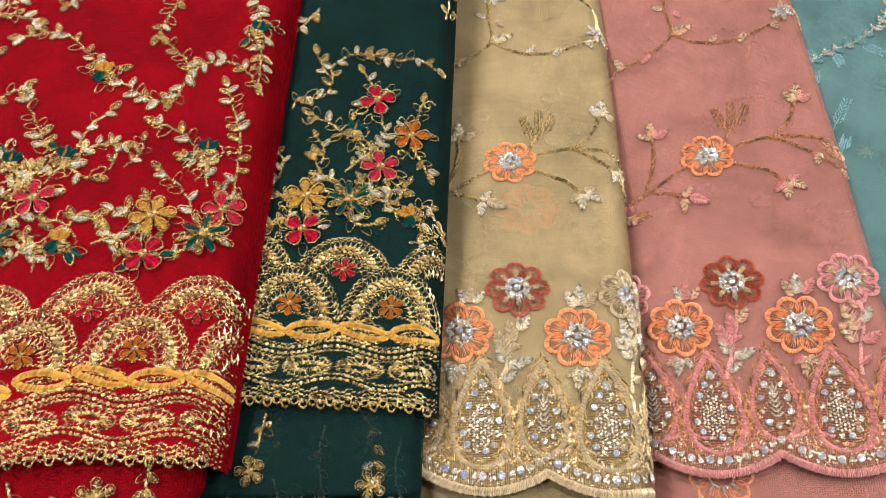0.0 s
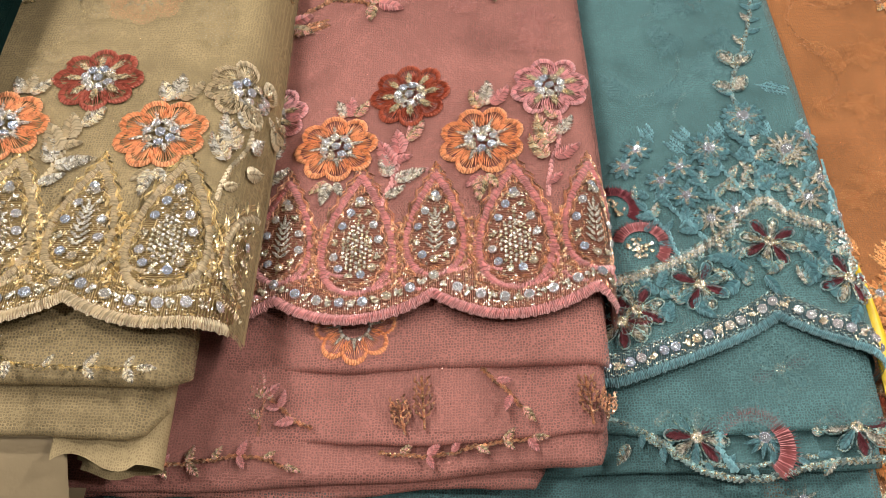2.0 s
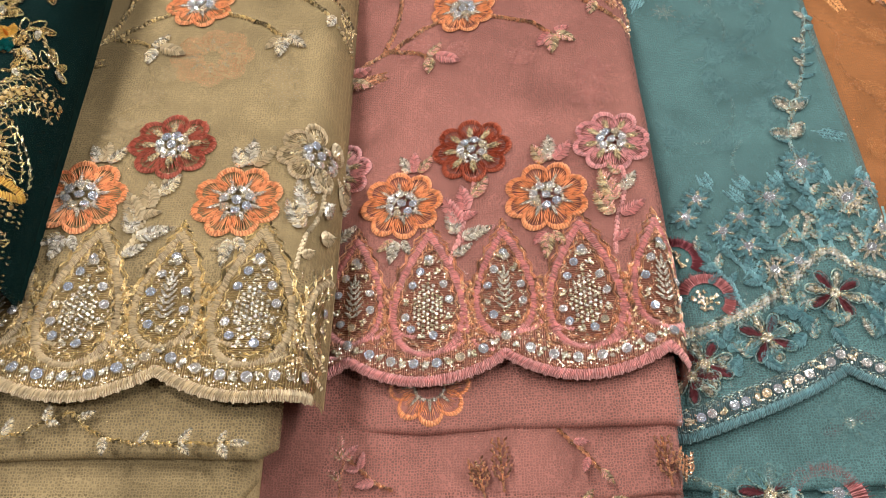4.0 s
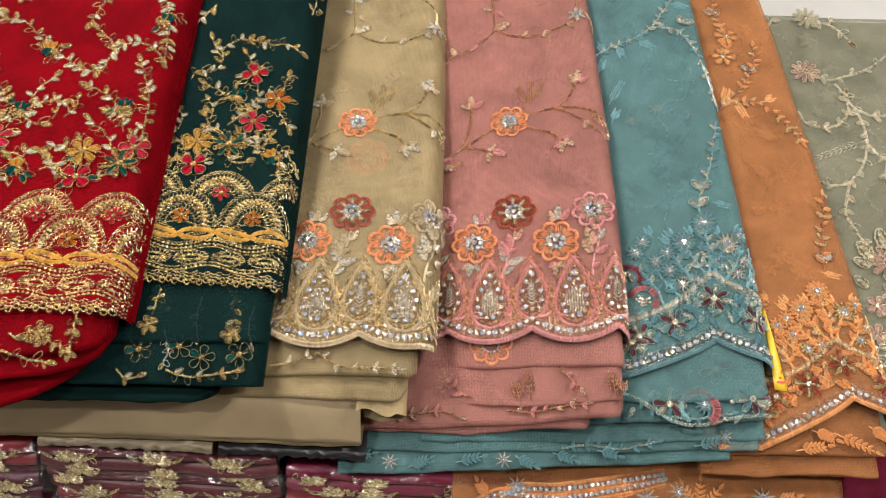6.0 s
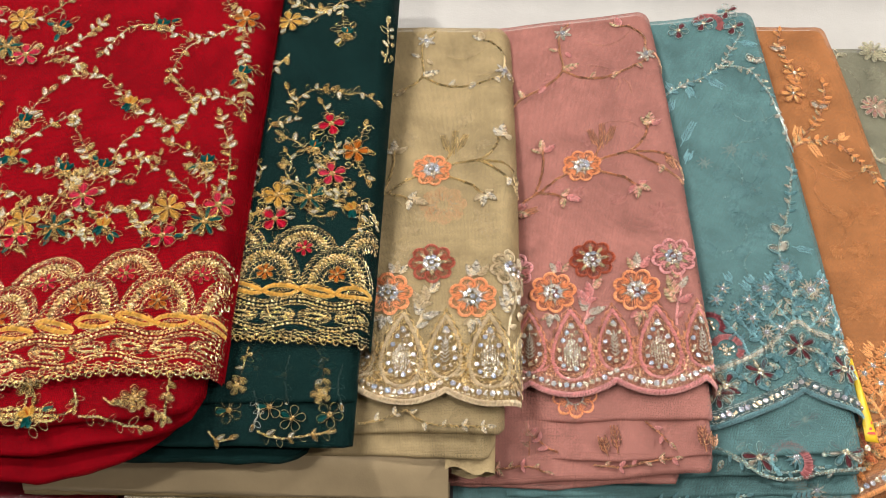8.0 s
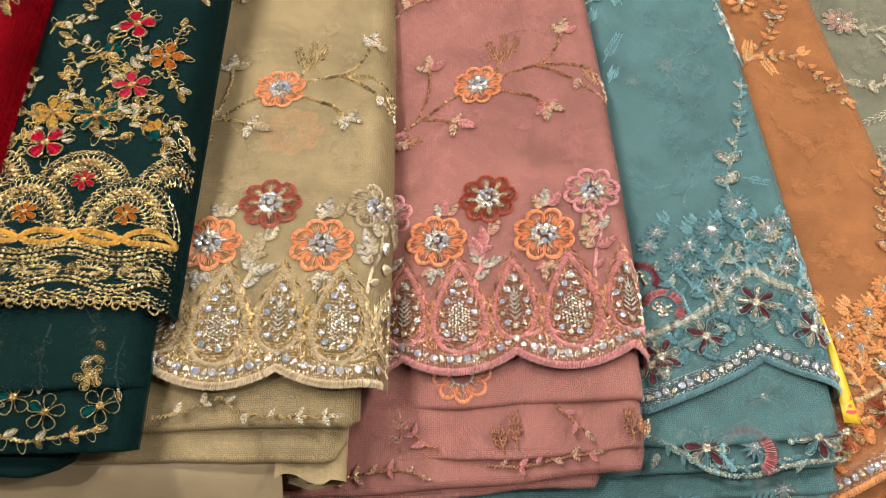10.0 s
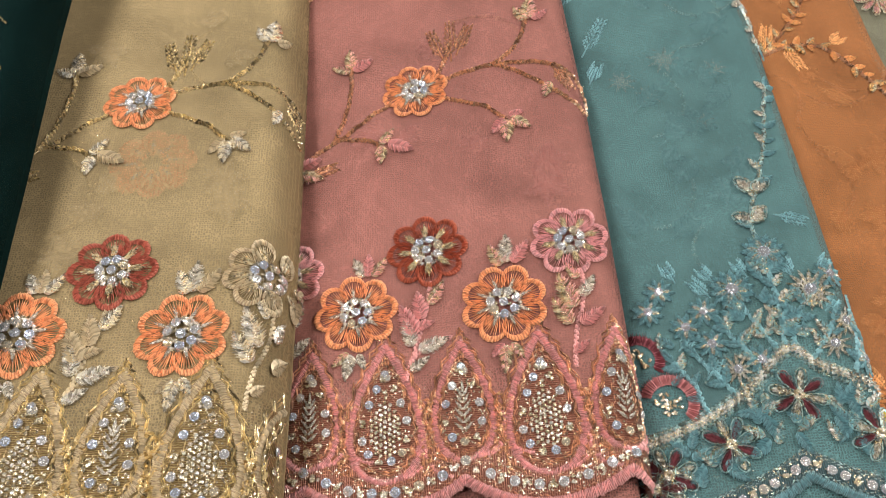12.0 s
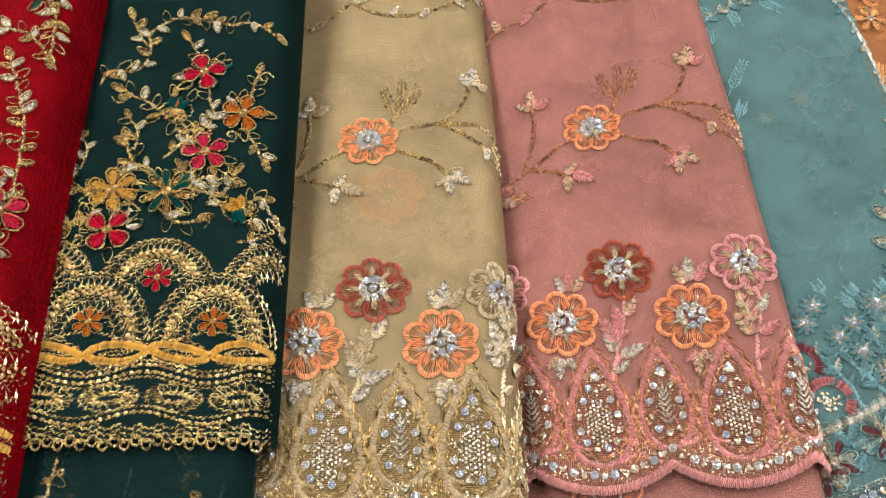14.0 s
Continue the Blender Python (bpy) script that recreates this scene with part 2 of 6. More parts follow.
def empty(name, label, category, group="", kind="", at=(0, 0, 0)):
    ob = new(name)
    ob.location = at
    ob.empty_display_size = 0.02
    return tagged(ob, label, category, group, kind)


# ---- room ----
def room():
    # Unseen shell added round the row; its grey surfaces shape the reflections.
    x0, x1, y0, y1, h = -2.4, 2.6, -2.2, 2.6, 2.75
    tagged(box("floor", (x0, y0, -0.1), (x1, y1, 0), M_FLOOR), "pale polished stone tile shop floor, unseen", "floor", kind="structure")
    tagged(box("ceiling", (x0, y0, h), (x1, y1, h + 0.1), M_CEIL), "plain grey shop ceiling, unseen, closes the room", "ceiling", kind="structure")
    for n, lo, hi in (("wall_north", (x0, y1, 0), (x1, y1 + 0.12, h)), ("wall_south", (x0, y0 - 0.12, 0), (x1, y0, h)),
                      ("wall_west", (x0 - 0.12, y0, 0), (x0, y1, h)), ("wall_east", (x1, y0, 0), (x1 + 0.12, y1, h))):
        tagged(box(n, lo, hi, M_WALL), "plain grey shop wall, unseen, closes the room", "wall", kind="structure")
    # Unseen fixtures made up to carry the added lamps.
    for lx, ly in LAMPS:
        e = empty("added_ceiling_light", "square flat white ceiling light panel, added out of view", "ceiling light", "ceiling lights", at=(lx, ly, h))
        fr = box("frame", (-0.17, -0.17, -0.07), (0.17, 0.17, 0), M_WALL, e, 0.006)
        box("diffuser", (-0.15, -0.15, -0.078), (0.15, 0.15, -0.072), M_PANEL, e)


room()

# the display slopes by 25 degrees; u runs along the row, v up the slope, w out of it
SC, SS = math.cos(radians(25)), math.sin(radians(25))


def lay(u, v, w):
    return Vector((u, 0.349 + v * SC - w * SS, 0.851 + v * SS + w * SC))


class Piece:
    """One folded length of fabric: its top surface, right edge and hem on the slope."""

    def __init__(self, name, height, edge, left, top, round_=0.02, drop=0.04, seed=0):
        self.name, self.height, self.edge, self.left, self.top = name, height, edge, left, top
        self.round, self.drop, self.seed = round_, drop, seed

    def right(self, v):
        a, b, c = self.edge
        return a + b * v + c * v * v

    def w(self, u, v):
        w = self.height(u, v)
        d = self.right(v) - u
        r = self.round
        if d < r:
            q = min(1.0, (r - d) / r)
            w -= self.drop * (1 - math.sqrt(max(0.0, 1 - q * q)))
        w += 0.0022 * noise.noise((u * 14 + self.seed, v * 9, self.seed * 1.7)) + 0.0007 * noise.noise((u * 50, v * 33, self.seed))
        return w

    def at(self, u, v, h=0.0):
        if h == 0:
            return lay(u, v, self.w(u, v))
        e = 0.002
        w0, wu, wv = self.w(u, v), self.w(u - e, v), self.w(u, v + e)
        n = Vector(((wu - w0) / e, -(wv - w0) / e, 1)).normalized()
        n.x, n.y = max(-0.8, min(0.8, n.x)), max(-0.8, min(0.8, n.y))
        return lay(u + n.x * h, v + n.y * h, w0 + n.z * h)

    def frame3(self, u, v, turn=0.0, h=0.0):
        """A pose on the cloth: x and y lie in it (x turned by that many degrees), z stands out of it."""
        e = 0.0015
        a, b, c = self.at(u, v), self.at(u - e, v), self.at(u, v + e)
        x = (a - b).normalized()
        z = x.cross(c - a).normalized()
        y = z.cross(x)
        k, q = math.cos(radians(turn)), math.sin(radians(turn))
        x2, y2 = x * k + y * q, y * k - x * q
        o = a + z * h
        return Matrix(((x2.x, y2.x, z.x, o.x), (x2.y, y2.y, z.y, o.y), (x2.z, y2.z, z.z, o.z), (0, 0, 0, 1)))

    def lowered(self, d):
        f = self.height
        return Piece(self.name, lambda u, v: f(u, v) - d, self.edge, self.left, self.top, self.round, self.drop * 0.8, self.seed)


PIECES = {
    "red": Piece("red", lambda u, v: 0.095 - 0.04 * v, (-0.106, -0.012, 0), -0.62, 0.50, 0.018, 0.03, 1),
    "green": Piece("green", lambda u, v: 0.064 - 0.03 * max(v, 0), (0.002, 0.0, 0), -0.18, 0.47, 0.016, 0.03, 2),
    "beige": Piece("beige", lambda u, v: 0.033 - 0.11 * v + 0.08 * (u - 0.05), (0.129, 0.01, -0.04), -0.06, 0.41, 0.022, 0.04, 3),
    "pink": Piece("pink", lambda u, v: 0.004 - 0.03 * v + 0.25 * (u - 0.2), (0.295, 0.0, -0.1), 0.07, 0.432, 0.02, 0.035, 4),
    "blue": Piece("blue", lambda u, v: 0.003 - 0.02 * v + 0.22 * (u - 0.36), (0.42, -0.035, -0.05), 0.245, 0.446, 0.018, 0.03, 5),
    "orange": Piece("orange", lambda u, v: -0.012 - 0.05 * v + 0.1 * (u - 0.46), (0.526, -0.06, -0.03), 0.36, 0.463, 0.014, 0.025, 6),
    "mint": Piece("mint", lambda u, v: -0.042 - 0.04 * v + 0.05 * (u - 0.55), (0.6, 0.29, -0.25), 0.44, 0.457, 0.012, 0.02, 7),
    "plum": Piece("plum", lambda u, v: -0.068 - 0.04 * v, (1.0, 0, 0), 0.44, 0.45, 0.01, 0.02, 8),
}



def sag(u):
    """The crimson border droops towards its far side."""
    d = max(0.0, -0.17 - u)
    return -0.1 * d - 1.1 * d * d if d < 0.2 else -0.064 - 0.3 * (d - 0.2)


HEM = {
    "red": lambda u: -0.044 - 0.0025 * abs(math.sin(math.pi * u / 0.0095)) + sag(u),
    "green": lambda u: -0.001 - 0.0025 * abs(math.sin(math.pi * u / 0.0095)),
    "beige": lambda u: -0.030 - 0.012 * abs(math.sin(math.pi * (u - 0.064) / 0.0715)) ** 0.8,
    "pink": lambda u: -0.004 - 0.013 * abs(math.sin(math.pi * (u - 0.2095) / 0.0715)) ** 0.8,
    "blue": lambda u: -0.004 - 0.033 * min(1, abs(u - 0.371) / 0.075) ** 0.75,
    "orange": lambda u: -0.047 - (0.04 * min(1.2, (0.489 - u) / 0.07) ** 0.8 if u < 0.489 else 0.016 * min(1, (u - 0.489) / 0.032) ** 0.85),
    "mint": lambda u: -0.045,
    "plum": lambda u: -0.16,
}


def top_sheet(p, material, parent, name="top_layer", lift=0.0, steps=(96, 120), hem=None, label=""):
    """The upper layer from its hem to the fold at the far end, rolled over at both."""
    b = Build()
    nu, nv = steps
    rows, uvs = [], []
    hem = hem or HEM[p.name]
    for i in range(nv + 1):
        row, q = [], []
        s = i / nv
        for j in range(nu + 1):
            k = j / nu
            k = 1 - (1 - k) ** 1.7
            vg = hem(min(p.right(0), p.left + k * (p.right(0) - p.left)))
            v = vg + (p.top - vg) * s
            u = p.left + k * (p.right(v) - p.left)
            roll = max(0.0, (v - p.top + 0.02) / 0.02)
            pt = p.at(u, v) + Vector((0, -SS, SC)) * (lift - 0.02 * roll * roll)
            row.append(pt)
            q.append((u, v))
        rows.append(row)
        uvs.append(q)
    b.grid(rows, uvs)
    return b.link(name, material, parent, label)


reach = {"pink": 0.1, "blue": 0.045, "beige": 0.05, "orange": 0.05}


def fold(p, u0, u1, v0, front, drop, r, material, parent, name="folded_layer", seed=0, label="", tuck=0.05, corner=0.012, flat=False):
    """A lower layer: it runs forward to a soft rounded fold and turns back under itself."""
    b = Build()
    rows, uvs = [], []
    nu = max(12, int((u1 - u0) / 0.006))
    arc = 8
    for j in range(nu + 1):
        u = u0 + (u1 - u0) * j / nu
        f = front(u) + 0.003 * noise.noise((u * 18, seed * 3.1, 0.3)) + 0.0012 * noise.noise((u * 60, seed, 2))
        e = max(0.0, 1 - (u1 - u) / corner) if corner else 0
        f += corner * (1 - math.sqrt(max(0, 1 - e * e)))
        base = p.height(min(max(u, p.left + (reach.get(p.name, 0.0) if flat else 0.0)), p.right(0)), 0) - drop - 0.012 * e * e
        d = p.right(0) - u
        if d < p.round:
            q1 = min(1.0, (p.round - d) / p.round)
            base -= 0.8 * p.drop * (1 - math.sqrt(max(0.0, 1 - q1 * q1)))
        base += 0.0025 * noise.noise((u * 16, seed * 5.3, 1.1))
        row, q = [], []
        n1 = 10
        for i in range(n1):
            v = v0 + (f + r - v0) * i / n1
            ripple = 0.0018 * noise.noise((u * 25, v * 40, seed * 2.2))
            row.append(lay(u, v, base + ripple))
            q.append((u, v))
        for i in range(arc + 1):
            a = math.pi * i / arc
            row.append(lay(u, f + r - r * math.sin(a), base - r + r * math.cos(a)))
            q.append((u, f + r - a * r))
        row.append(lay(u, f + r + tuck, base - 2 * r))
        q.append((u, f - tuck - 3 * r))
        rows.append(row)
        uvs.append(q)
    b.grid(rows, uvs)
    return b.link(name, material, parent, label)


def layers(p, u0, u1, v0, front, drop, r, material, parent, seed=0, corner=0.012, flat=False):
    """Two thin layers, one just inside the other."""
    fold(p, u0, u1, v0, front, drop, r * 0.55, NET[p.name], parent, seed=seed, corner=corner, flat=flat)
    fold(p, u0, u1 - 0.0015, v0, lambda u: front(u) + 0.0035 + 0.004 * noise.noise((u * 7, seed, 5)), drop + 0.0042, r * 0.45, material, parent, seed=seed + 0.5, corner=corner, flat=flat)


LABELS = {
    "red": ("folded crimson net fabric with gold zari border and jewel-coloured flowers", "folded fabric"),
    "green": ("folded bottle-green net fabric with gold zari border and flowers", "folded fabric"),
    "beige": ("folded beige tulle fabric with rhinestone border and orange flowers", "folded fabric"),
    "pink": ("folded dusty-pink tulle fabric with rhinestone border and orange flowers", "folded fabric"),
    "blue": ("folded sea-blue tulle fabric with silver stone chevron border", "folded fabric"),
    "orange": ("folded amber tulle fabric with copper embroidery and stone hem", "folded fabric"),
    "mint": ("folded grey-green tulle fabric with silver vine embroidery", "folded fabric"),
    "plum": ("folded dark plum fabric lying at the end of the row", "folded fabric"),
}
THING = {}
for k_, p_ in PIECES.items():
    THING[k_] = empty("fabric_piece", LABELS[k_][0], LABELS[k_][1], "row of folded fabrics")
    top_sheet(p_, NET[k_] if k_ != "plum" else UNDER[k_], THING[k_])
    if k_ != "plum":
        lo_ = Piece(k_, (lambda f: lambda u, v: f(u, v) - 0.006)(p_.height), p_.edge, p_.left, p_.top, p_.round, p_.drop, p_.seed)
        top_sheet(lo_, UNDER[k_], THING[k_], "inner_layer", hem=lambda u: HEM[k_](u) + 0.004)

R_, G_, B_, P_, L_, O_, T_ = (PIECES[k] for k in ("red", "green", "beige", "pink", "blue", "orange", "mint"))

# lower layers that show in front of the hems
def red_front(d, e):
    return lambda u: -d - e * min(1, max(0, (-0.125 - u) / 0.1))


fold(R_, -0.62, -0.116, 0.05, red_front(0.075, 0.012), 0.006, 0.004, NET["red"], THING["red"], seed=11, corner=0.02)
layers(R_, -0.62, -0.118, 0.05, red_front(0.084, 0.022), 0.016, 0.006, UNDER["red"], THING["red"], seed=12, corner=0.03)
layers(R_, -0.62, -0.124, 0.03, red_front(0.088, 0.034), 0.030, 0.007, UNDER["red"], THING["red"], seed=13, corner=0.05)
fold(G_, -0.18, -0.007, 0.05, lambda u: -0.05 + 0.04 * u, 0.005, 0.003, NET["green"], THING["green"], seed=21, corner=0.006)
layers(G_, -0.18, -0.006, 0.05, lambda u: -0.084 + 0.03 * u, 0.009, 0.004, UNDER["green"], THING["green"], seed=22, corner=0.006)
layers(G_, -0.25, -0.035, 0.03, lambda u: -0.094 + 0.02 * u, 0.022, 0.005, UNDER["green"], THING["green"], seed=23, corner=0.03)
fold(B_, -0.06, 0.113, 0.03, lambda u: -0.062, 0.006, 0.003, NET["beige"], THING["beige"], seed=31, corner=0.008)
layers(B_, -0.10, 0.106, 0.03, lambda u: -0.079, 0.012, 0.005, UNDER["beige"], THING["beige"], seed=32, corner=0.014)


def turned_end(p, u0, u1, v0, v1, drop, r, material, parent):
    """A layer that turns back on itself at the side, its open loop to the front."""
    b = Build()
    rows, uvs = [], []
    for i in range(14):
        v = v0 + (v1 - v0) * i / 13
        base = p.height(0.06, 0) - drop
        row = []
        for j in range(12):
            row.append(lay(u0 + (u1 - r - u0) * j / 11, v + 0.003 * math.sin(j * 0.5), base + 0.001 * math.sin(j + i * 0.4)))
        for j in range(1, 12):
            t = math.pi * j / 11
            row.append(lay(u1 - r + 1.4 * r * math.sin(t), v, base - r + r * math.cos(t)))
        for j in range(1, 12):
            row.append(lay(u1 - r - (u1 - r - u0) * j / 14, v - 0.002 * math.sin(j * 0.4), base - 2 * r - 0.002 * j / 11))
        rows.append(row)
        uvs.append([(k * 0.004, v) for k in range(len(row))])
    b.grid(rows, uvs)
    b.link("turned_layer", material, parent)


turned_end(B_, 0.066, 0.103, -0.088, -0.02, 0.0165, 0.0085, UNDER["beige"], THING["beige"])
turned_end(B_, 0.066, 0.094, -0.085, -0.02, 0.0215, 0.0042, UNDER["beige"], THING["beige"])
M_LINER = plain("smooth_beige_lining", (0.33, 0.25, 0.145), 0.38, scale=16.0, vary=0.14, bump=0.25, dist=0.003, spec=0.45)


def liner():
    """The smooth lining that hangs out in a broad band below the beige net, cut square at its end."""
    for drop, end, mat_ in ((0.0, 0.068, M_LINER), (0.004, 0.066, UNDER["beige"])):
        b = Build()
        rows, uvs = [], []
        prof = ((-0.040, 0.014), (-0.068, 0.013), (-0.080, 0.010), (-0.089, 0.004), (-0.097, -0.003), (-0.104, -0.0085), (-0.107, -0.0115), (-0.104, -0.0135), (-0.09, -0.0145))
        for j in range(71):
            u = -0.27 + (end + 0.27) * j / 70
            row = []
            for i, (v, w) in enumerate(prof):
                wob = 0.0022 * noise.noise((u * 22, i * 0.5, 2.0 + drop * 300)) + 0.001 * noise.noise((u * 70, i * 0.9, 5.0))
                lean = 0.012 * min(0.0, u)
                row.append(lay(u + 0.004 * (i / 8) * (1 if j == 70 else 0), v + lean - drop * 0.4 + 0.6 * wob, w - drop + 0.03 * min(0.0, u + 0.05) + wob))
            rows.append(row)
            uvs.append([(u, i * 0.009) for i in range(len(prof))])
        b.grid(rows, uvs)
        b.link("lining", mat_, THING["beige"], "smooth pale beige lining" if mat_ is M_LINER else "")


liner()
fold(P_, 0.07, 0.290, 0.05, lambda u: -0.036, 0.005, 0.003, NET["pink"], THING["pink"], seed=41, corner=0.006)
layers(P_, 0.07, 0.287, 0.05, lambda u: -0.068, 0.009, 0.004, UNDER["pink"], THING["pink"], seed=42, corner=0.008)
layers(P_, 0.02, 0.288, 0.03, lambda u: -0.077 - 0.06 * (0.288 - u), 0.014, 0.007, UNDER["pink"], THING["pink"], seed=43, corner=0.012, flat=True)
layers(P_, -0.16, 0.262, 0.03, lambda u: -0.084 - 0.04 * (0.262 - u), 0.022, 0.005, UNDER["pink"], THING["pink"], seed=44, corner=0.01, flat=True)
fold(L_, 0.245, 0.414, 0.05, lambda u: -0.058, 0.005, 0.003, NET["blue"], THING["blue"], seed=51, corner=0.004)
layers(L_, 0.245, 0.411, 0.05, lambda u: -0.074, 0.010, 0.004, UNDER["blue"], THING["blue"], seed=52, corner=0.006)
layers(L_, 0.12, 0.413, 0.03, lambda u: -0.086 - 0.03 * (0.413 - u), 0.019, 0.005, UNDER["blue"], THING["blue"], seed=53, corner=0.006, flat=True)
layers(L_, 0.045, 0.407, 0.03, lambda u: -0.094 - 0.03 * (0.407 - u), 0.0215, 0.004, UNDER["blue"], THING["blue"], seed=54, corner=0.006, flat=True)
layers(L_, 0.052, 0.385, 0.03, lambda u: -0.100 - 0.075 * (0.385 - u), 0.026, 0.004, UNDER["blue"], THING["blue"], seed=55, corner=0.006, flat=True)
fold(O_, 0.38, 0.519, 0.03, lambda u: -0.095, 0.006, 0.003, NET["orange"], THING["orange"], seed=61, corner=0.004)
layers(O_, 0.36, 0.513, 0.03, lambda u: -0.110, 0.015, 0.004, UNDER["orange"], THING["orange"], seed=62, corner=0.006)
layers(O_, 0.15, 0.495, 0.03, lambda u: -0.123 - 0.05 * (0.495 - u), 0.042, 0.005, UNDER["orange"], THING["orange"], seed=63, corner=0.01, flat=True)
layers(T_, 0.44, 0.585, 0.03, lambda u: -0.07, 0.008, 0.004, UNDER["mint"], THING["mint"], seed=71, corner=0.004)

# support, white bed behind
def bed():
    b = Build()
    rows, uvs = [], []
    for i in range(40):
        row, q = [], []
        for j in range(60):
            u, v = -0.9 + 2.1 * j / 59, 0.3 + 0.6 * i / 39
            w = -0.075 + 0.006 * noise.noise((u * 5, v * 8, 4)) + 0.02 * math.exp(-((v - 0.52 - 0.05 * u) / 0.018) ** 2)
            row.append(lay(u, v, w))
            q.append((u, v))
        rows.append(row)
        uvs.append(q)
    b.grid(rows, uvs)
    ob = b.link("bed_sheet", M_WHITE)
    sol = ob.modifiers.new("thick", "SOLIDIFY")
    sol.thickness, sol.offset = 0.05, -1
    tagged(ob, "creased off-white cotton sheet over the display slope", "sheet", kind="structure")


bed()


def wedge():
    """The padded slope on the counter that carries the row."""
    b = Build()
    prof = [(-0.105, -0.125), (0.90, -0.125)]
    rows, uvs = [], []
    for u in (-0.9, 1.2):
        top = [lay(u, v, w) for v, w in prof]
        row = [Vector((u, top[0].y, 0.586)), top[0], top[1], Vector((u, top[1].y, 0.586)), Vector((u, top[0].y, 0.586))]
        rows.append(row)
        uvs.append([(u, i * 0.3) for i in range(5)])
    b.grid(rows, uvs)
    n = len(b.v)
    b.f += [(0, 1, 2, 3), (n - 2, n - 3, n - 4, n - 5)]
    tagged(b.link("display_slope", M_WHITE, smooth=False), "padded off-white slope on the counter", "display", kind="structure")


wedge()

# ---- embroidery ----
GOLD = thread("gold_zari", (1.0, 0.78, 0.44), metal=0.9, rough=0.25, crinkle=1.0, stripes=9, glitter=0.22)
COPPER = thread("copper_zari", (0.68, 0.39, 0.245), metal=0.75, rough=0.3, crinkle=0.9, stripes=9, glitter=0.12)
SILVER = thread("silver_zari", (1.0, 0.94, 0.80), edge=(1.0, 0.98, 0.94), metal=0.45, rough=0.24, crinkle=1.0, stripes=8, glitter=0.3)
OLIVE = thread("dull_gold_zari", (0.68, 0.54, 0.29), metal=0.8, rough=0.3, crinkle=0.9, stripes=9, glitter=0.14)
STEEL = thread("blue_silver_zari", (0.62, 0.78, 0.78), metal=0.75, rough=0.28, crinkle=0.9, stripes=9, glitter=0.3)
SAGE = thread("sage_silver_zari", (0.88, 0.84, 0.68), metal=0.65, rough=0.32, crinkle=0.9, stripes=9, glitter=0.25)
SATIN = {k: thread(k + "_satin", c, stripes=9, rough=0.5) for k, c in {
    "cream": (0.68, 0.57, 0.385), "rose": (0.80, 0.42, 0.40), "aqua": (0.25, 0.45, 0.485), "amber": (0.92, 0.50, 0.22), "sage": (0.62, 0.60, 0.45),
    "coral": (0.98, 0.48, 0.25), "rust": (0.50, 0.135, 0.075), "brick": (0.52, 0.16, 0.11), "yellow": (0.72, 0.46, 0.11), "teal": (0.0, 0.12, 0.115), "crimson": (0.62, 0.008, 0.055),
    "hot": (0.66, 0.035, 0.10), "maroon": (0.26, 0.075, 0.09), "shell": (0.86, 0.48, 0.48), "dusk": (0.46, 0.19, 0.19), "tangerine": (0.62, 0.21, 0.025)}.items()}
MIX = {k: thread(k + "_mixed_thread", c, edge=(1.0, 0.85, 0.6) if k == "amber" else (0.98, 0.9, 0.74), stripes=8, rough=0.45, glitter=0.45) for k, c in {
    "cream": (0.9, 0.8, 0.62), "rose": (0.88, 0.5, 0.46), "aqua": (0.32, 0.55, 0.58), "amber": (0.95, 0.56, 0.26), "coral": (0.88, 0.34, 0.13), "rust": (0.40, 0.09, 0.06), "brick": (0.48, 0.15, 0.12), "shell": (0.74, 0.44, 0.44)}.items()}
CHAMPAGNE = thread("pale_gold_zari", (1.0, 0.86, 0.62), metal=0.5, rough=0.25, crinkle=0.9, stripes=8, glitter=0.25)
HALVES = {MIX[k].name: (MIX[k], CHAMPAGNE if k in ("amber", "rose", "coral", "rust") else SILVER) for k in MIX}
FEATHERED = (SATIN["rust"], SATIN["brick"], SATIN["shell"], SATIN["cream"])
CRYSTAL = gem("crystal", [(0.0, (0.98, 0.98, 1.0)), (0.4, (0.80, 0.83, 0.9)), (0.6, (1.0, 0.96, 0.88)), (0.8, (0.80, 0.87, 1.0)), (0.87, (0.95, 0.84, 0.66)), (0.95, (0.86, 0.8, 0.95))], 0.05)
PELLET = gem("silver_pellet", [(0.0, (0.92, 0.84, 0.66)), (0.4, (0.66, 0.56, 0.38)), (0.7, (1.0, 0.95, 0.84))], 0.22)
PELLET_GOLD = gem("gold_pellet", [(0.0, (0.62, 0.43, 0.18)), (0.4, (0.36, 0.23, 0.08)), (0.75, (0.85, 0.66, 0.36))], 0.32)
PELLET_COPPER = gem("copper_pellet", [(0.0, (0.6, 0.34, 0.18)), (0.4, (0.42, 0.2, 0.11)), (0.75, (0.85, 0.6, 0.38))], 0.35)


def spline(pts, step=0.0012, closed=False):
    """A smooth line through the given places, at even steps."""
    P = [Vector((a, b)) for a, b in pts]
    n = len(P)
    out = []
    for i in range(n if closed else n - 1):
        g = (lambda j: P[j % n]) if closed else (lambda j: P[max(0, min(n - 1, j))])
        a, b, c, d = g(i - 1), g(i), g(i + 1), g(i + 2)
        k = max(2, int((c - b).length / step))
        for j in range(k):
            t = j / k
            out.append(0.5 * (2 * b + (c - a) * t + (2 * a - 5 * b + 4 * c - d) * t * t + (3 * b - a - 3 * c + d) * t ** 3))
    if not closed:
        out.append(P[-1])
    return out


PROFILE = [(-1, 0), (-0.75, 0.65), (0, 1), (0.75, 0.65), (1, 0)]


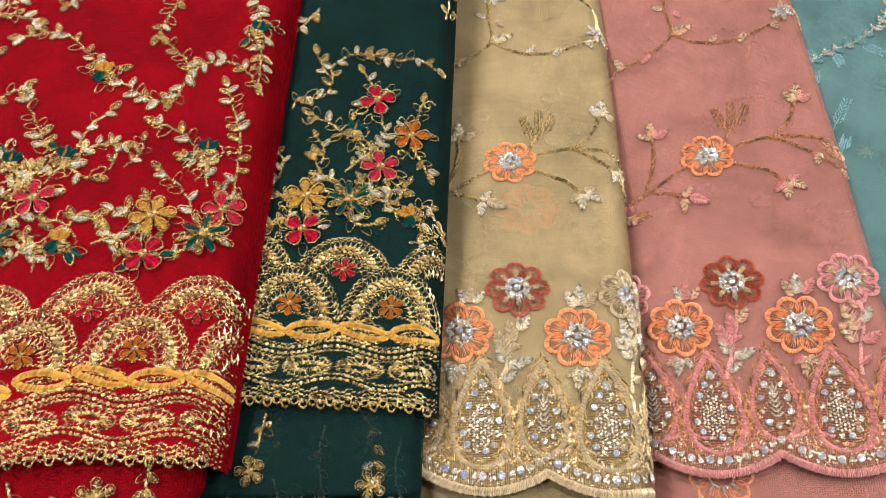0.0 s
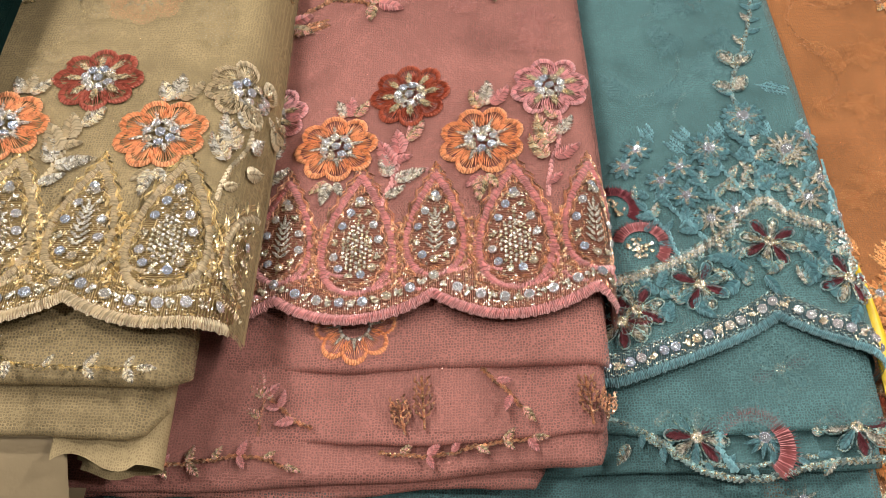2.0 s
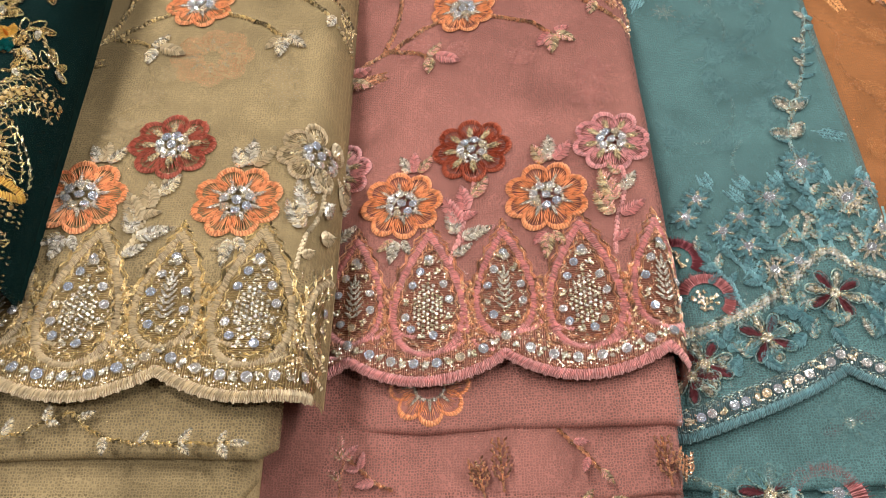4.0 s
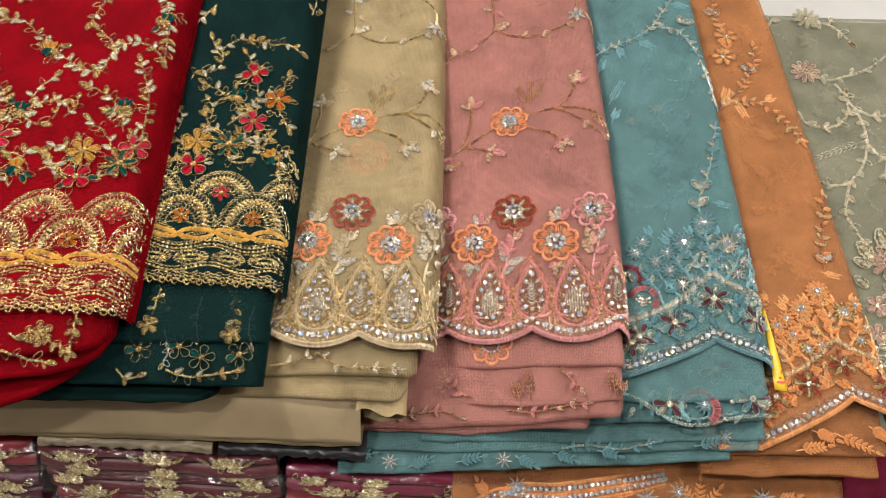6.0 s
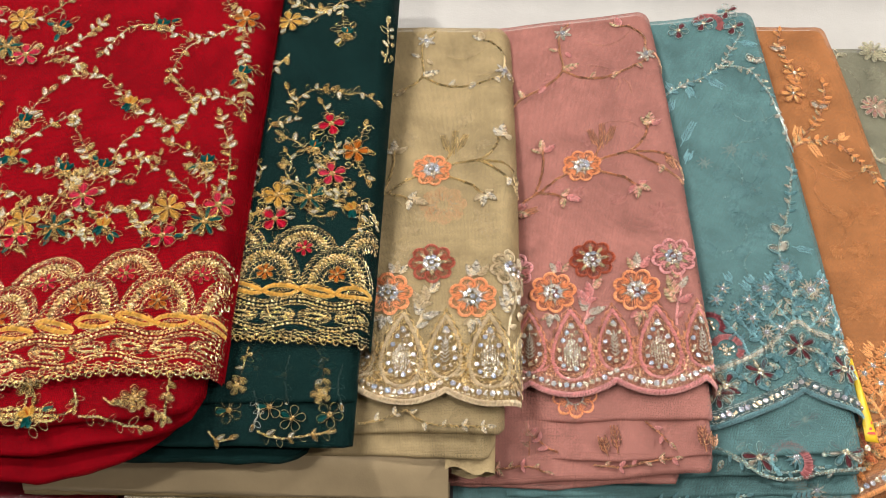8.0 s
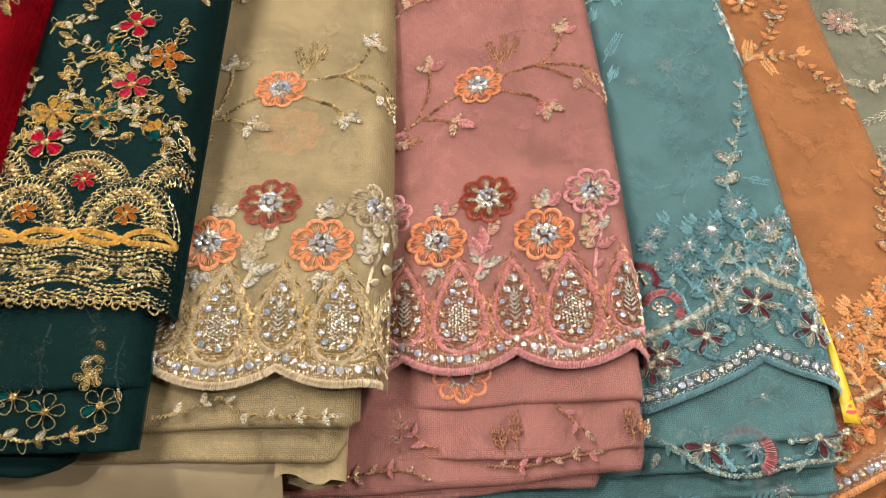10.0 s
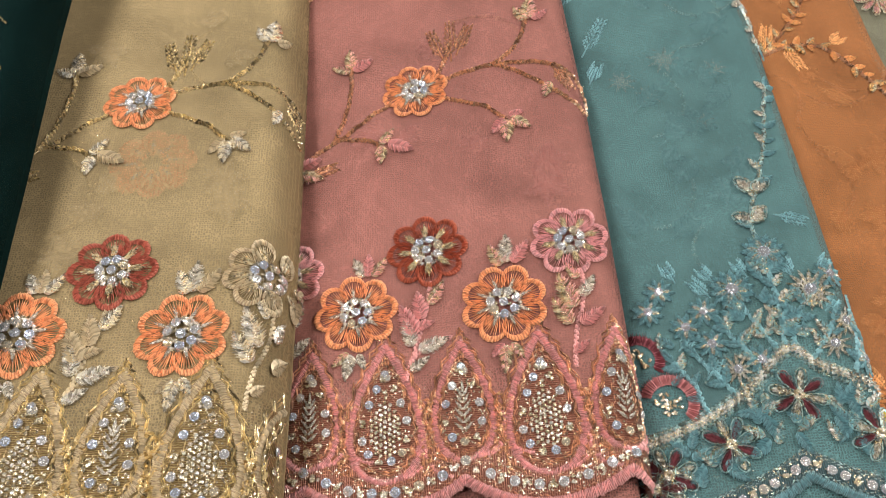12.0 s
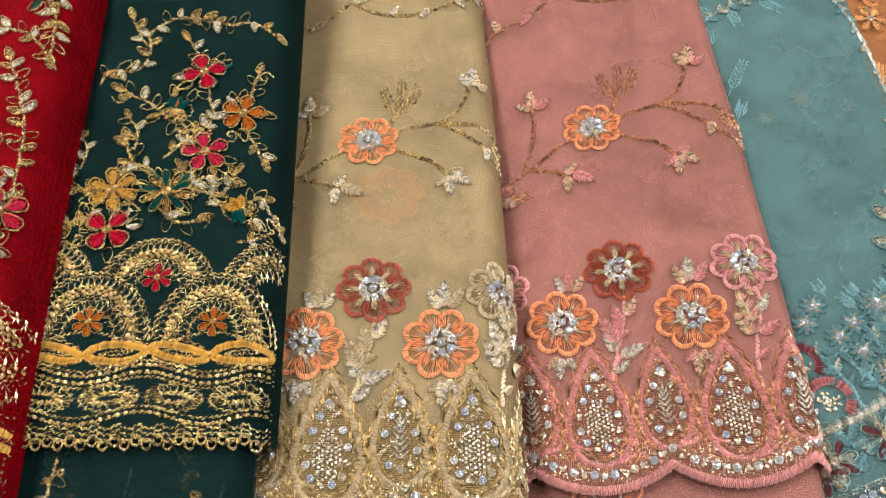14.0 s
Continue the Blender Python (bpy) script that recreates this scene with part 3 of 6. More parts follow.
def cord(b, p, line, r, height=None, bead=0.22, closed=False, h=0.0, lim=None):
    """A cord laid on the cloth along a line: smooth satin, or with a high bead a braid of short metal stitches."""
    height = height or r * 1.2
    n = len(line)
    if bead >= 0.3:
        for i, c in enumerate(line):
            if lim and not lim(c.x, c.y):
                continue
            nx = line[(i + 1) % n] if (closed or i < n - 1) else c
            pv = line[i - 1] if (closed or i) else c
            t = nx - pv
            gap = max(t.length * (0.5 if nx is not c and pv is not c else 1.0), 0.0006)
            sd = 1 if i % 2 else -1
            m = p.frame3(c.x, c.y, math.degrees(math.atan2(t.y, t.x)) + sd * 22 + 5 * math.sin(i * 2.7))
            o, x, y, z = m.col[3].to_3d(), m.col[0].to_3d(), m.col[1].to_3d(), m.col[2].to_3d()
            if z.z * SC - z.y * SS < 0.15:
                continue
            half = max(gap * 1.05, r * 0.9)
            o = o + y * (sd * r * 0.38) + z * (h - 0.0002)
            b.strand(o - x * half + z * (height * 0.35 * math.sin(i * 5.1)), o + x * half + z * (height * 0.35 * math.sin(i * 3.7 + 1)), y, z, r * 0.88, height * 1.15)
        return
    rng = random.Random(n)
    for i in range(n if closed else n - 1):
        c0, c1 = line[i], line[(i + 1) % n]
        t = c1 - c0
        steps = max(1, round(t.length / 0.00062))
        for k in range(steps):
            c = c0 + t * (k / steps)
            if lim and not lim(c.x, c.y):
                continue
            m = p.frame3(c.x, c.y, math.degrees(math.atan2(t.y, t.x)) + 76 + rng.uniform(-9, 9))
            o, x, y, z = m.col[3].to_3d() + m.col[2].to_3d() * h, m.col[0].to_3d(), m.col[1].to_3d(), m.col[2].to_3d()
            b.strand(o - x * (r * rng.uniform(0.97, 1.12)), o + x * (r * rng.uniform(0.97, 1.12)), y, z, 0.00042, height * rng.uniform(0.85, 1.15), 0.12)
    height *= 0.55
    run, rows, uvs = 0.0, [], []
    for i, c in enumerate(line):
        if lim and not lim(c.x, c.y):
            if len(rows) > 1:
                b.grid(rows, uvs)
            rows, uvs = [], []
            continue
        nx = line[(i + 1) % n] if (closed or i < n - 1) else c
        pv = line[i - 1] if (closed or i) else c
        t = nx - pv
        run += (c - pv).length if i else 0
        m = p.frame3(c.x, c.y, math.degrees(math.atan2(t.y, t.x)))
        k = 1 + bead * (1 if i % 2 else -1) + 0.12 * math.sin(i * 1.9)
        o, y, z = m.col[3].to_3d(), m.col[1].to_3d(), m.col[2].to_3d()
        rows.append([o + y * (a * r * k) + z * (h - 0.0003 + q * height * k) for a, q in PROFILE])
        uvs.append([(0.0, run / 0.0085) for a, q in PROFILE])
    if len(rows) > 1:
        if closed and not lim:
            rows.append(rows[0])
            uvs.append([(0.0, run / 0.0085) for a, q in PROFILE])
        b.grid(rows, uvs)


def stone(b, p, u, v, r, h=0.0, sides=8):
    """A round cut stone: girdle, crown facets and a small table."""
    m = p.frame3(u, v, random.uniform(0, 45), h)
    m = m @ Matrix.Rotation(random.uniform(-0.3, 0.3), 4, "X") @ Matrix.Rotation(random.uniform(-0.3, 0.3), 4, "Y")
    k = len(b.v)
    for rr, z in ((1.2, 0.0), (1.1, 0.45), (0.95, 0.36), (0.66, 0.72), (0.36, 0.8)):
        for i in range(sides):
            a = 2 * math.pi * (i + (0.5 if z == 0.72 else 0)) / sides
            b.v.append(m @ Vector((r * rr * math.cos(a), r * rr * math.sin(a), r * z)))
            b.uv.append((0, 0))
    for q in (0, sides, 2 * sides, 3 * sides):
        for i in range(sides):
            j = (i + 1) % sides
            b.f.append((k + q + i, k + q + j, k + q + sides + j, k + q + sides + i))
    b.f.append(tuple(k + 4 * sides + i for i in range(sides)))


def pellet(b, p, u, v, r, h=0.0, long=1.0):
    """A tiny metal bead."""
    m = p.frame3(u, v, random.uniform(0, 180), h)
    k = len(b.v)
    for rr, z in ((1.0, 0.1), (0.8, 0.75)):
        for i in range(5):
            a = 2 * math.pi * (i + (0.5 if z > 0.5 else 0)) / 5
            b.v.append(m @ Vector((r * long * rr * math.cos(a), r * rr * math.sin(a), r * z)))
            b.uv.append((0, 0))
    b.v.append(m @ Vector((0, 0, r * 1.1)))
    b.uv.append((0, 0))
    for i in range(5):
        j = (i + 1) % 5
        b.f.append((k + i, k + j, k + 5 + j, k + 5 + i))
        b.f.append((k + 5 + i, k + 5 + j, k + 10))


# unit shapes, lying along +x, one long, shared by alike parts
SHAPES = {}


def shape(kind, material):
    material = HALVES.get(material.name, material) if kind in ("leaf", "broad") else material
    key = (kind, material[0].name if isinstance(material, tuple) else material.name)
    if key in SHAPES:
        return SHAPES[key]
    b = Build()
    Z = Vector((0, 0, 1))

    def stitch(x0, y0, x1, y1, w, h, z0=0.0, z1=0.0, slot=0):
        a, c = Vector((x0, y0, z0)), Vector((x1, y1, z1))
        d = (c - a).normalized()
        b.strand(a, c, Vector((-d.y, d.x, 0)), Z, w, h, 0.25, slot)

    rng = random.Random(len(kind) * 13 + 5)
    if kind == "petal":
        # a raised satin rim round a fan of separate spokes
        reach_ = lambda f: 0.56 * math.cos(f) + math.sqrt(max(0.0, 0.1936 - 0.3136 * math.sin(f) ** 2))
        rows, uvs = [], []
        for q, z in ((0.80, 0.01), (0.85, 0.05), (0.92, 0.065), (0.97, 0.04), (0.99, 0.0)):
            row, uv = [], []
            for j in range(23):
                f = radians(-51 + 102 * j / 22)
                ln = reach_(f) * (1 + 0.018 * (j % 2))
                row.append(Vector((q * ln * math.cos(f), q * ln * math.sin(f), z)))
                uv.append((0.0, j / 22 * 1.9))
            rows.append(row)
            uvs.append(uv)
        b.grid(rows, uvs)
        for j in range(15):
            f = radians(-46 + 6.6 * j + rng.uniform(-1.6, 1.6))
            ln = reach_(f)
            k0 = rng.uniform(0.12, 0.40)
            stitch(k0 * ln * math.cos(f), k0 * ln * math.sin(f), 0.87 * ln * math.cos(f), 0.87 * ln * math.sin(f), 0.017, 0.075)
        for j in range(34):
            f = radians(-51 + 3.09 * j + rng.uniform(-0.5, 0.5))
            ln = reach_(f)
            k0, k1 = rng.uniform(0.75, 0.80), rng.uniform(0.99, 1.04)
            stitch(k0 * ln * math.cos(f - 0.03), k0 * ln * math.sin(f - 0.03), k1 * ln * math.cos(f + 0.02), k1 * ln * math.sin(f + 0.02), 0.024, 0.125)
    elif kind in ("leaf", "slim", "broad", "round"):
        wd = {"leaf": 0.26, "slim": 0.15, "broad": 0.34, "round": 0.33}[kind]
        half = lambda q: wd * math.sin(math.pi * min(1.0, q) ** (1.7 if kind == "round" else 0.85)) ** (0.6 if kind == "round" else 0.8)
        two = isinstance(material, tuple)
        rows, uvs = [], []
        for i in range(6):
            q = 0.03 + 0.94 * i / 5
            rows.append([Vector((q, x * half(q) * 0.6, 0.012 + 0.03 * (1 - x * x))) for x in (-1, 0, 1)])
            uvs.append([(x, q) for x in (-1, 0, 1)])
        b.grid(rows, uvs)
        n = {"leaf": 13, "slim": 10, "broad": 13, "round": 12}[kind]
        for i in range(n):
            q0 = 0.01 + 0.80 * i / (n - 1)
            for sd in (-1, 1):
                q1 = q0 + 0.17 + rng.uniform(-0.02, 0.03)
                y1 = sd * (half(q1) if q1 < 1 else 0.008) * rng.uniform(0.92, 1.12)
                sl = 1 if two and (sd > 0 or i % 4 == 0) and i != 1 else 0
                stitch(q0, -0.012 * sd, min(q1, 1.0), y1, 0.034, 0.12 + rng.uniform(-0.02, 0.02), 0.05, 0.0, sl)
    elif kind in ("loop", "ring"):
        n = 22
        bulge = 0.25 if kind == "loop" else -0.55
        pts = []
        for i in range(n):
            a = 2 * math.pi * i / n
            pts.append((0.5 - 0.5 * math.cos(a), 0.27 * math.sin(a) * (1 + bulge * math.cos(a))))
        for i in range(n):
            (x0, y0), (x1, y1) = pts[i - 1], pts[(i + 1) % n]
            k = 0.022 * (1 if i % 2 else -1)
            stitch(x0, y0 - k, x1, y1 + k, 0.05, 0.12, 0.04 * (i % 3), 0.03 * ((i + 1) % 3))
    elif kind == "fan":
        for j in range(72):
            f = radians(-104 + 208 * j / 71 + rng.uniform(-1.5, 1.5))
            r0, r1 = 0.56 + rng.uniform(-0.03, 0.03), 1.0 + 0.10 * (j % 2) + rng.uniform(-0.04, 0.04)
            stitch(r0 * math.cos(f), r0 * math.sin(f), r1 * math.cos(f), r1 * math.sin(f), 0.024, 0.085)
        rows = [[Vector((q * math.cos(radians(-102 + 17 * j)), q * math.sin(radians(-102 + 17 * j)), 0.01)) for j in range(13)] for q in (0.6, 0.95)]
        b.grid(rows, [[(0.0, 0.0)] * 13] * 2)
    me_ob = b.link(kind, material)
    me = me_ob.data
    bpy.data.objects.remove(me_ob)
    SHAPES[key] = me
    return me


def put(kind, material, p, parent, u, v, turn, size, name=None, h=0.0006, wide=1.0, thick=1.0, label=""):
    ob = new(name or {"slim": "leaf", "broad": "leaf", "round": "petal", "ring": "petal_outline", "loop": "leaf_loop", "fan": "fan_petal"}.get(kind, kind), shape(kind, material))
    ob.parent = parent
    mid = p.frame3(u + 0.5 * size * math.cos(radians(turn)), v + 0.5 * size * math.sin(radians(turn)), turn, h)
    ob.matrix_world = mid @ Matrix.Translation((-0.5 * size, 0, 0)) @ Matrix.Diagonal((size, size * wide, size * thick, 1))
    if label:
        tagged(ob, label)
    return ob


def leaf(p, parent, a, kind, material, **kw):
    """A leaf from its foot to its tip, in millimetres."""
    u0, v0, u1, v1 = (x / 1000 for x in a)
    return put(kind, material, p, parent, u0, v0, math.degrees(math.atan2(v1 - v0, u1 - u0)), math.hypot(u1 - u0, v1 - v0), **kw)


def inside(p, u, v, pad=0.0):
    return p.left + 0.004 < u < p.right(v) + pad and v < p.top - 0.021


def bloom(p, parent, u, v, R, petal_mat, mix_mat, count=8, turn=0.0, stones=True, label="", h=0.0008, core=PELLET, gems=CRYSTAL):
    """A round flower: fan-stitched petals with a raised rim, metal strands and a stone-set middle."""
    R = R * 1.07
    ob = Build()
    ring = [Vector((u + 0.36 * R * math.cos(a), v + 0.36 * R * math.sin(a))) for a in [2 * math.pi * i / 26 for i in range(26)]]
    cord(ob, p, ring, 0.0012, closed=True, h=h)
    flower = ob.link("flower", SILVER, parent, label)
    for i in range(count):
        t = turn + 360 * i / count
        c, s = math.cos(radians(t)), math.sin(radians(t))
        pu, pv = u + 0.24 * R * c, v + 0.24 * R * s
        put("petal", petal_mat, p, flower, pu, pv, t, R * 0.76, h=h, wide=0.95 * 8 / count, thick=0.9)
        for off, ln_ in ((0, 0.40), (-15, 0.31), (15, 0.31)) if petal_mat in FEATHERED else ((0, 0.31),):
            put("slim", SILVER if petal_mat not in FEATHERED else CHAMPAGNE, p, flower, u + 0.36 * R * c, v + 0.36 * R * s, t + off, R * ln_, name="strand", h=h + R * 0.055, wide=1.1)
    if stones:
        b, b2 = Build(), Build()
        stone(b, p, u, v, 0.0021, h + 0.0012)
        for i in range(7):
            a = 2 * math.pi * i / 7 + turn
            stone(b, p, u + 0.285 * R * math.cos(a), v + 0.285 * R * math.sin(a), 0.0020, h + 0.001)
        for i in range(30):
            a, rr = random.uniform(0, 6.28), R * random.uniform(0.12, 0.40)
            pellet(b2, p, u + rr * math.cos(a), v + rr * math.sin(a), 0.0008, h + 0.0006, 1.7)
        tagged(b.link("stone_fill", gems, flower, smooth=False), "clear cut-glass stones", kind="stuff")
        tagged(b2.link("bead_ring", core, flower, smooth=False), kind="stuff")
    return flower


def vine(p, parent, pts, r, material, name="vine", double=False, h=0.0):
    b = Build()
    line = spline([(a / 1000, c / 1000) for a, c in pts], 0.0011)
    ok = lambda u, v: inside(p, u, v, -0.001)
    cord(b, p, line, r, bead=0.35, lim=ok, h=h)
    if double:
        off = [c + Vector((0.0007 * math.sin(i * 0.55), 0.0009 * math.cos(i * 0.55))) for i, c in enumerate(line)]
        cord(b, p, off, r * 0.7, bead=0.3, lim=ok, h=h + r * 0.4)
    if b.v:
        return b.link(name, material, parent)


def sprig(p, parent, a, stem_mat, leaf_mat, pairs=4, kind="slim", r=0.0006, size=5.0):
    """A feathery sprig from foot to tip (millimetres): a thin stem with pairs of small leaves."""
    u0, v0, u1, v1 = a
    ang = math.degrees(math.atan2(v1 - v0, u1 - u0))
    ln = math.hypot(u1 - u0, v1 - v0)
    b = Build()
    ok = lambda u, v: inside(p, u, v, -0.001)
    cord(b, p, spline([(u0 / 1000, v0 / 1000), ((u0 + u1) / 2000, (v0 + v1) / 2000), (u1 / 1000, v1 / 1000)]), r, lim=ok)
    if not b.v:
        return None
    if leaf_mat is stem_mat and kind == "slim":
        for i in range(pairs + 2):
            q = 0.2 + 0.75 * i / (pairs + 2)
            x, y = u0 + (u1 - u0) * q, v0 + (v1 - v0) * q
            for sd in (-1, 1):
                t, ln2 = radians(ang + sd * 44), size * (1.2 - 0.5 * q)
                t2 = radians(ang + sd * 20)
                pts = [(x / 1000, y / 1000), ((x + 0.5 * ln2 * math.cos(t)) / 1000, (y + 0.5 * ln2 * math.sin(t)) / 1000), ((x + 0.5 * ln2 * math.cos(t) + 0.5 * ln2 * math.cos(t2)) / 1000, (y + 0.5 * ln2 * math.sin(t) + 0.5 * ln2 * math.sin(t2)) / 1000)]
                cord(b, p, spline(pts, 0.001), r * 1.2, bead=0.35, lim=ok)
        return tagged(b.link("sprig", stem_mat, parent), kind="stuff")
    s = b.link("sprig", stem_mat, parent)
    for i in range(pairs):
        q = 0.25 + 0.7 * i / pairs
        x, y = u0 + (u1 - u0) * q, v0 + (v1 - v0) * q
        for sd in (-1, 1):
            if inside(p, x / 1000, y / 1000):
                put(kind, leaf_mat, p, s, x / 1000, y / 1000, ang + sd * 48, size * (1.1 - 0.4 * q) / 1000)
    if inside(p, u1 / 1000, v1 / 1000):
        put(kind, leaf_mat, p, s, u1 / 1000, v1 / 1000, ang, size / 1000)
    return s


def daisy(p, parent, u, v, R, material, centre=CRYSTAL, count=10, kind="slim", name="flower", label="", outer=None):
    b = Build()
    stone(b, p, u, v, R * 0.24, 0.0012)
    f = b.link(name, centre, parent, label, smooth=False)
    t0 = random.uniform(0, 40)
    for i in range(count):
        t = t0 + 360 * i / count
        put(kind, outer or material, p, f, u + 0.15 * R * math.cos(radians(t)), v + 0.15 * R * math.sin(radians(t)), t, R * 0.85, name="petal")
        if outer and i % 2:
            put(kind, material, p, f, u + 0.15 * R * math.cos(radians(t + 9)), v + 0.15 * R * math.sin(radians(t + 9)), t + 9, R * 0.58, name="strand", h=0.0012)
    return f


def loops(p, parent, u, v, R, cord_mat, fill_mat, count=5, turn=None, label="", middle=PELLET_GOLD, h=0.0006):
    """A flower of corded loops with satin filling."""
    b = Build()
    for i in range(7):
        a = 2 * math.pi * i / 7
        pellet(b, p, u + R * 0.12 * math.cos(a), v + R * 0.12 * math.sin(a), R * 0.11, h + 0.0008)
    f = b.link("flower", middle, parent, label, smooth=False)
    t0 = random.uniform(0, 70) if turn is None else turn
    for i in range(count):
        t = t0 + 360 * i / count
        x, y = u + 0.14 * R * math.cos(radians(t)), v + 0.14 * R * math.sin(radians(t))
        put("ring", cord_mat, p, f, x, y, t, R * 0.9, name="petal_outline", wide=1.2 * 5 / count, h=h + 0.0003)
        fm = fill_mat[i % len(fill_mat)] if isinstance(fill_mat, tuple) else fill_mat
        if fm:
            put("round", fm, p, f, x, y, t, R * 0.84, name="petal", wide=0.95 * 5 / count, h=h)
    return f


def ghosts(p, thing, seed, v0, v1, stem, body, count=14):
    """Embroidery of the next layer, dimly seen through the net."""
    low = p.lowered(0.0038)
    rng = random.Random(seed)
    for i in range(count):
        u, v = rng.uniform(p.left + 0.07, p.right(0.2) - 0.03), rng.uniform(v0, v1)
        t = rng.uniform(0, 360)
        k = i % 3
        if k == 0:
            vine(low, thing, [((u + 0.012 * q * math.cos(radians(t + 18 * q))) * 1000, (v + 0.012 * q * math.sin(radians(t + 18 * q))) * 1000) for q in range(5)], 0.0012, stem, "under_vine")
        for q in range((0, 3, 5)[k]):
            put("broad", body, low, thing, u, v, t + q * (360 / 5 if k == 2 else 42), 0.013, name="under_leaf", h=0.0)


def patch(p, line, centre, material, parent, name, h=0.0005):
    """A thin stitched ground that fills a closed line."""
    b = Build()
    rows, uvs = [], []
    ok = lambda q: Vector((min(q.x, p.right(q.y) - 0.0007), q.y))
    for k in (0.02, 0.35, 0.7, 1.0):
        pts = [ok(centre + (c - centre) * k) for c in line + line[:1]]
        rows.append([p.at(c.x, c.y, h if k < 1 else 0.0002) for c in pts])
        uvs.append([(0.0, c.y / 0.009) for c in pts])
    b.grid(rows, uvs)
    return b.link(name, material, parent)


def strip(p, span, lo, hi, material, parent, name, h=0.0005):
    """A thin stitched ground between two lines above the hem."""
    b = Build()
    hem = HEM[p.name]
    cs = [c for c in span if inside(p, c.x, hem(c.x), -0.0008)]
    b.grid([[p.at(c.x, hem(c.x) + d, g) for c in cs] for d, g in ((lo, 0.0), (lo + 0.001, h), (hi - 0.001, h), (hi, 0.0))], [[(0.0, c.x / 0.009) for c in cs]] * 4)
    return b.link(name, material, parent)


def under_border(p, thing, material, height, rise=None):
    """The next layer's dense border, just beneath the net."""
    low = p.lowered(0.0026)
    hem = HEM[p.name]
    b = Build()
    n = 70
    us = [p.left + 0.03 + (p.right(0) - 0.002 - p.left - 0.03) * i / n for i in range(n + 1)]
    rows, uvs = [], []
    for k in range(10):
        row = []
        for u in us:
            top = hem(u) + 0.006 + (rise(u) if rise else height) + 0.006 * noise.noise((u * 120, 3, 1))
            v = hem(u) + 0.005 + (top - hem(u) - 0.005) * k / 9
            row.append(low.at(min(u, p.right(v) - 0.002), v))
        rows.append(row)
        uvs.append([(0.0, u / 0.008 + k * 0.3) for u in us])
    b.grid(rows, uvs)
    b.link("under_border", material, thing)


# ---- design of the beige and pink lengths ----
def drop_line(cx, top, bot, hw, k=1.0, n=44):
    """A teardrop with its tip up, scaled by k about its middle."""
    cy, hh = (top + bot) / 2, (top - bot) / 2
    yo = cy - hh * 0.25
    out = []
    for i in range(n):
        a = 2 * math.pi * i / n
        x = hw * 1.22 * math.sin(a) * abs(math.sin(a / 2)) ** 1.1
        y = cy + hh * math.cos(a)
        out.append(Vector((cx + x * k, yo + (y - yo) * k)))
    return out


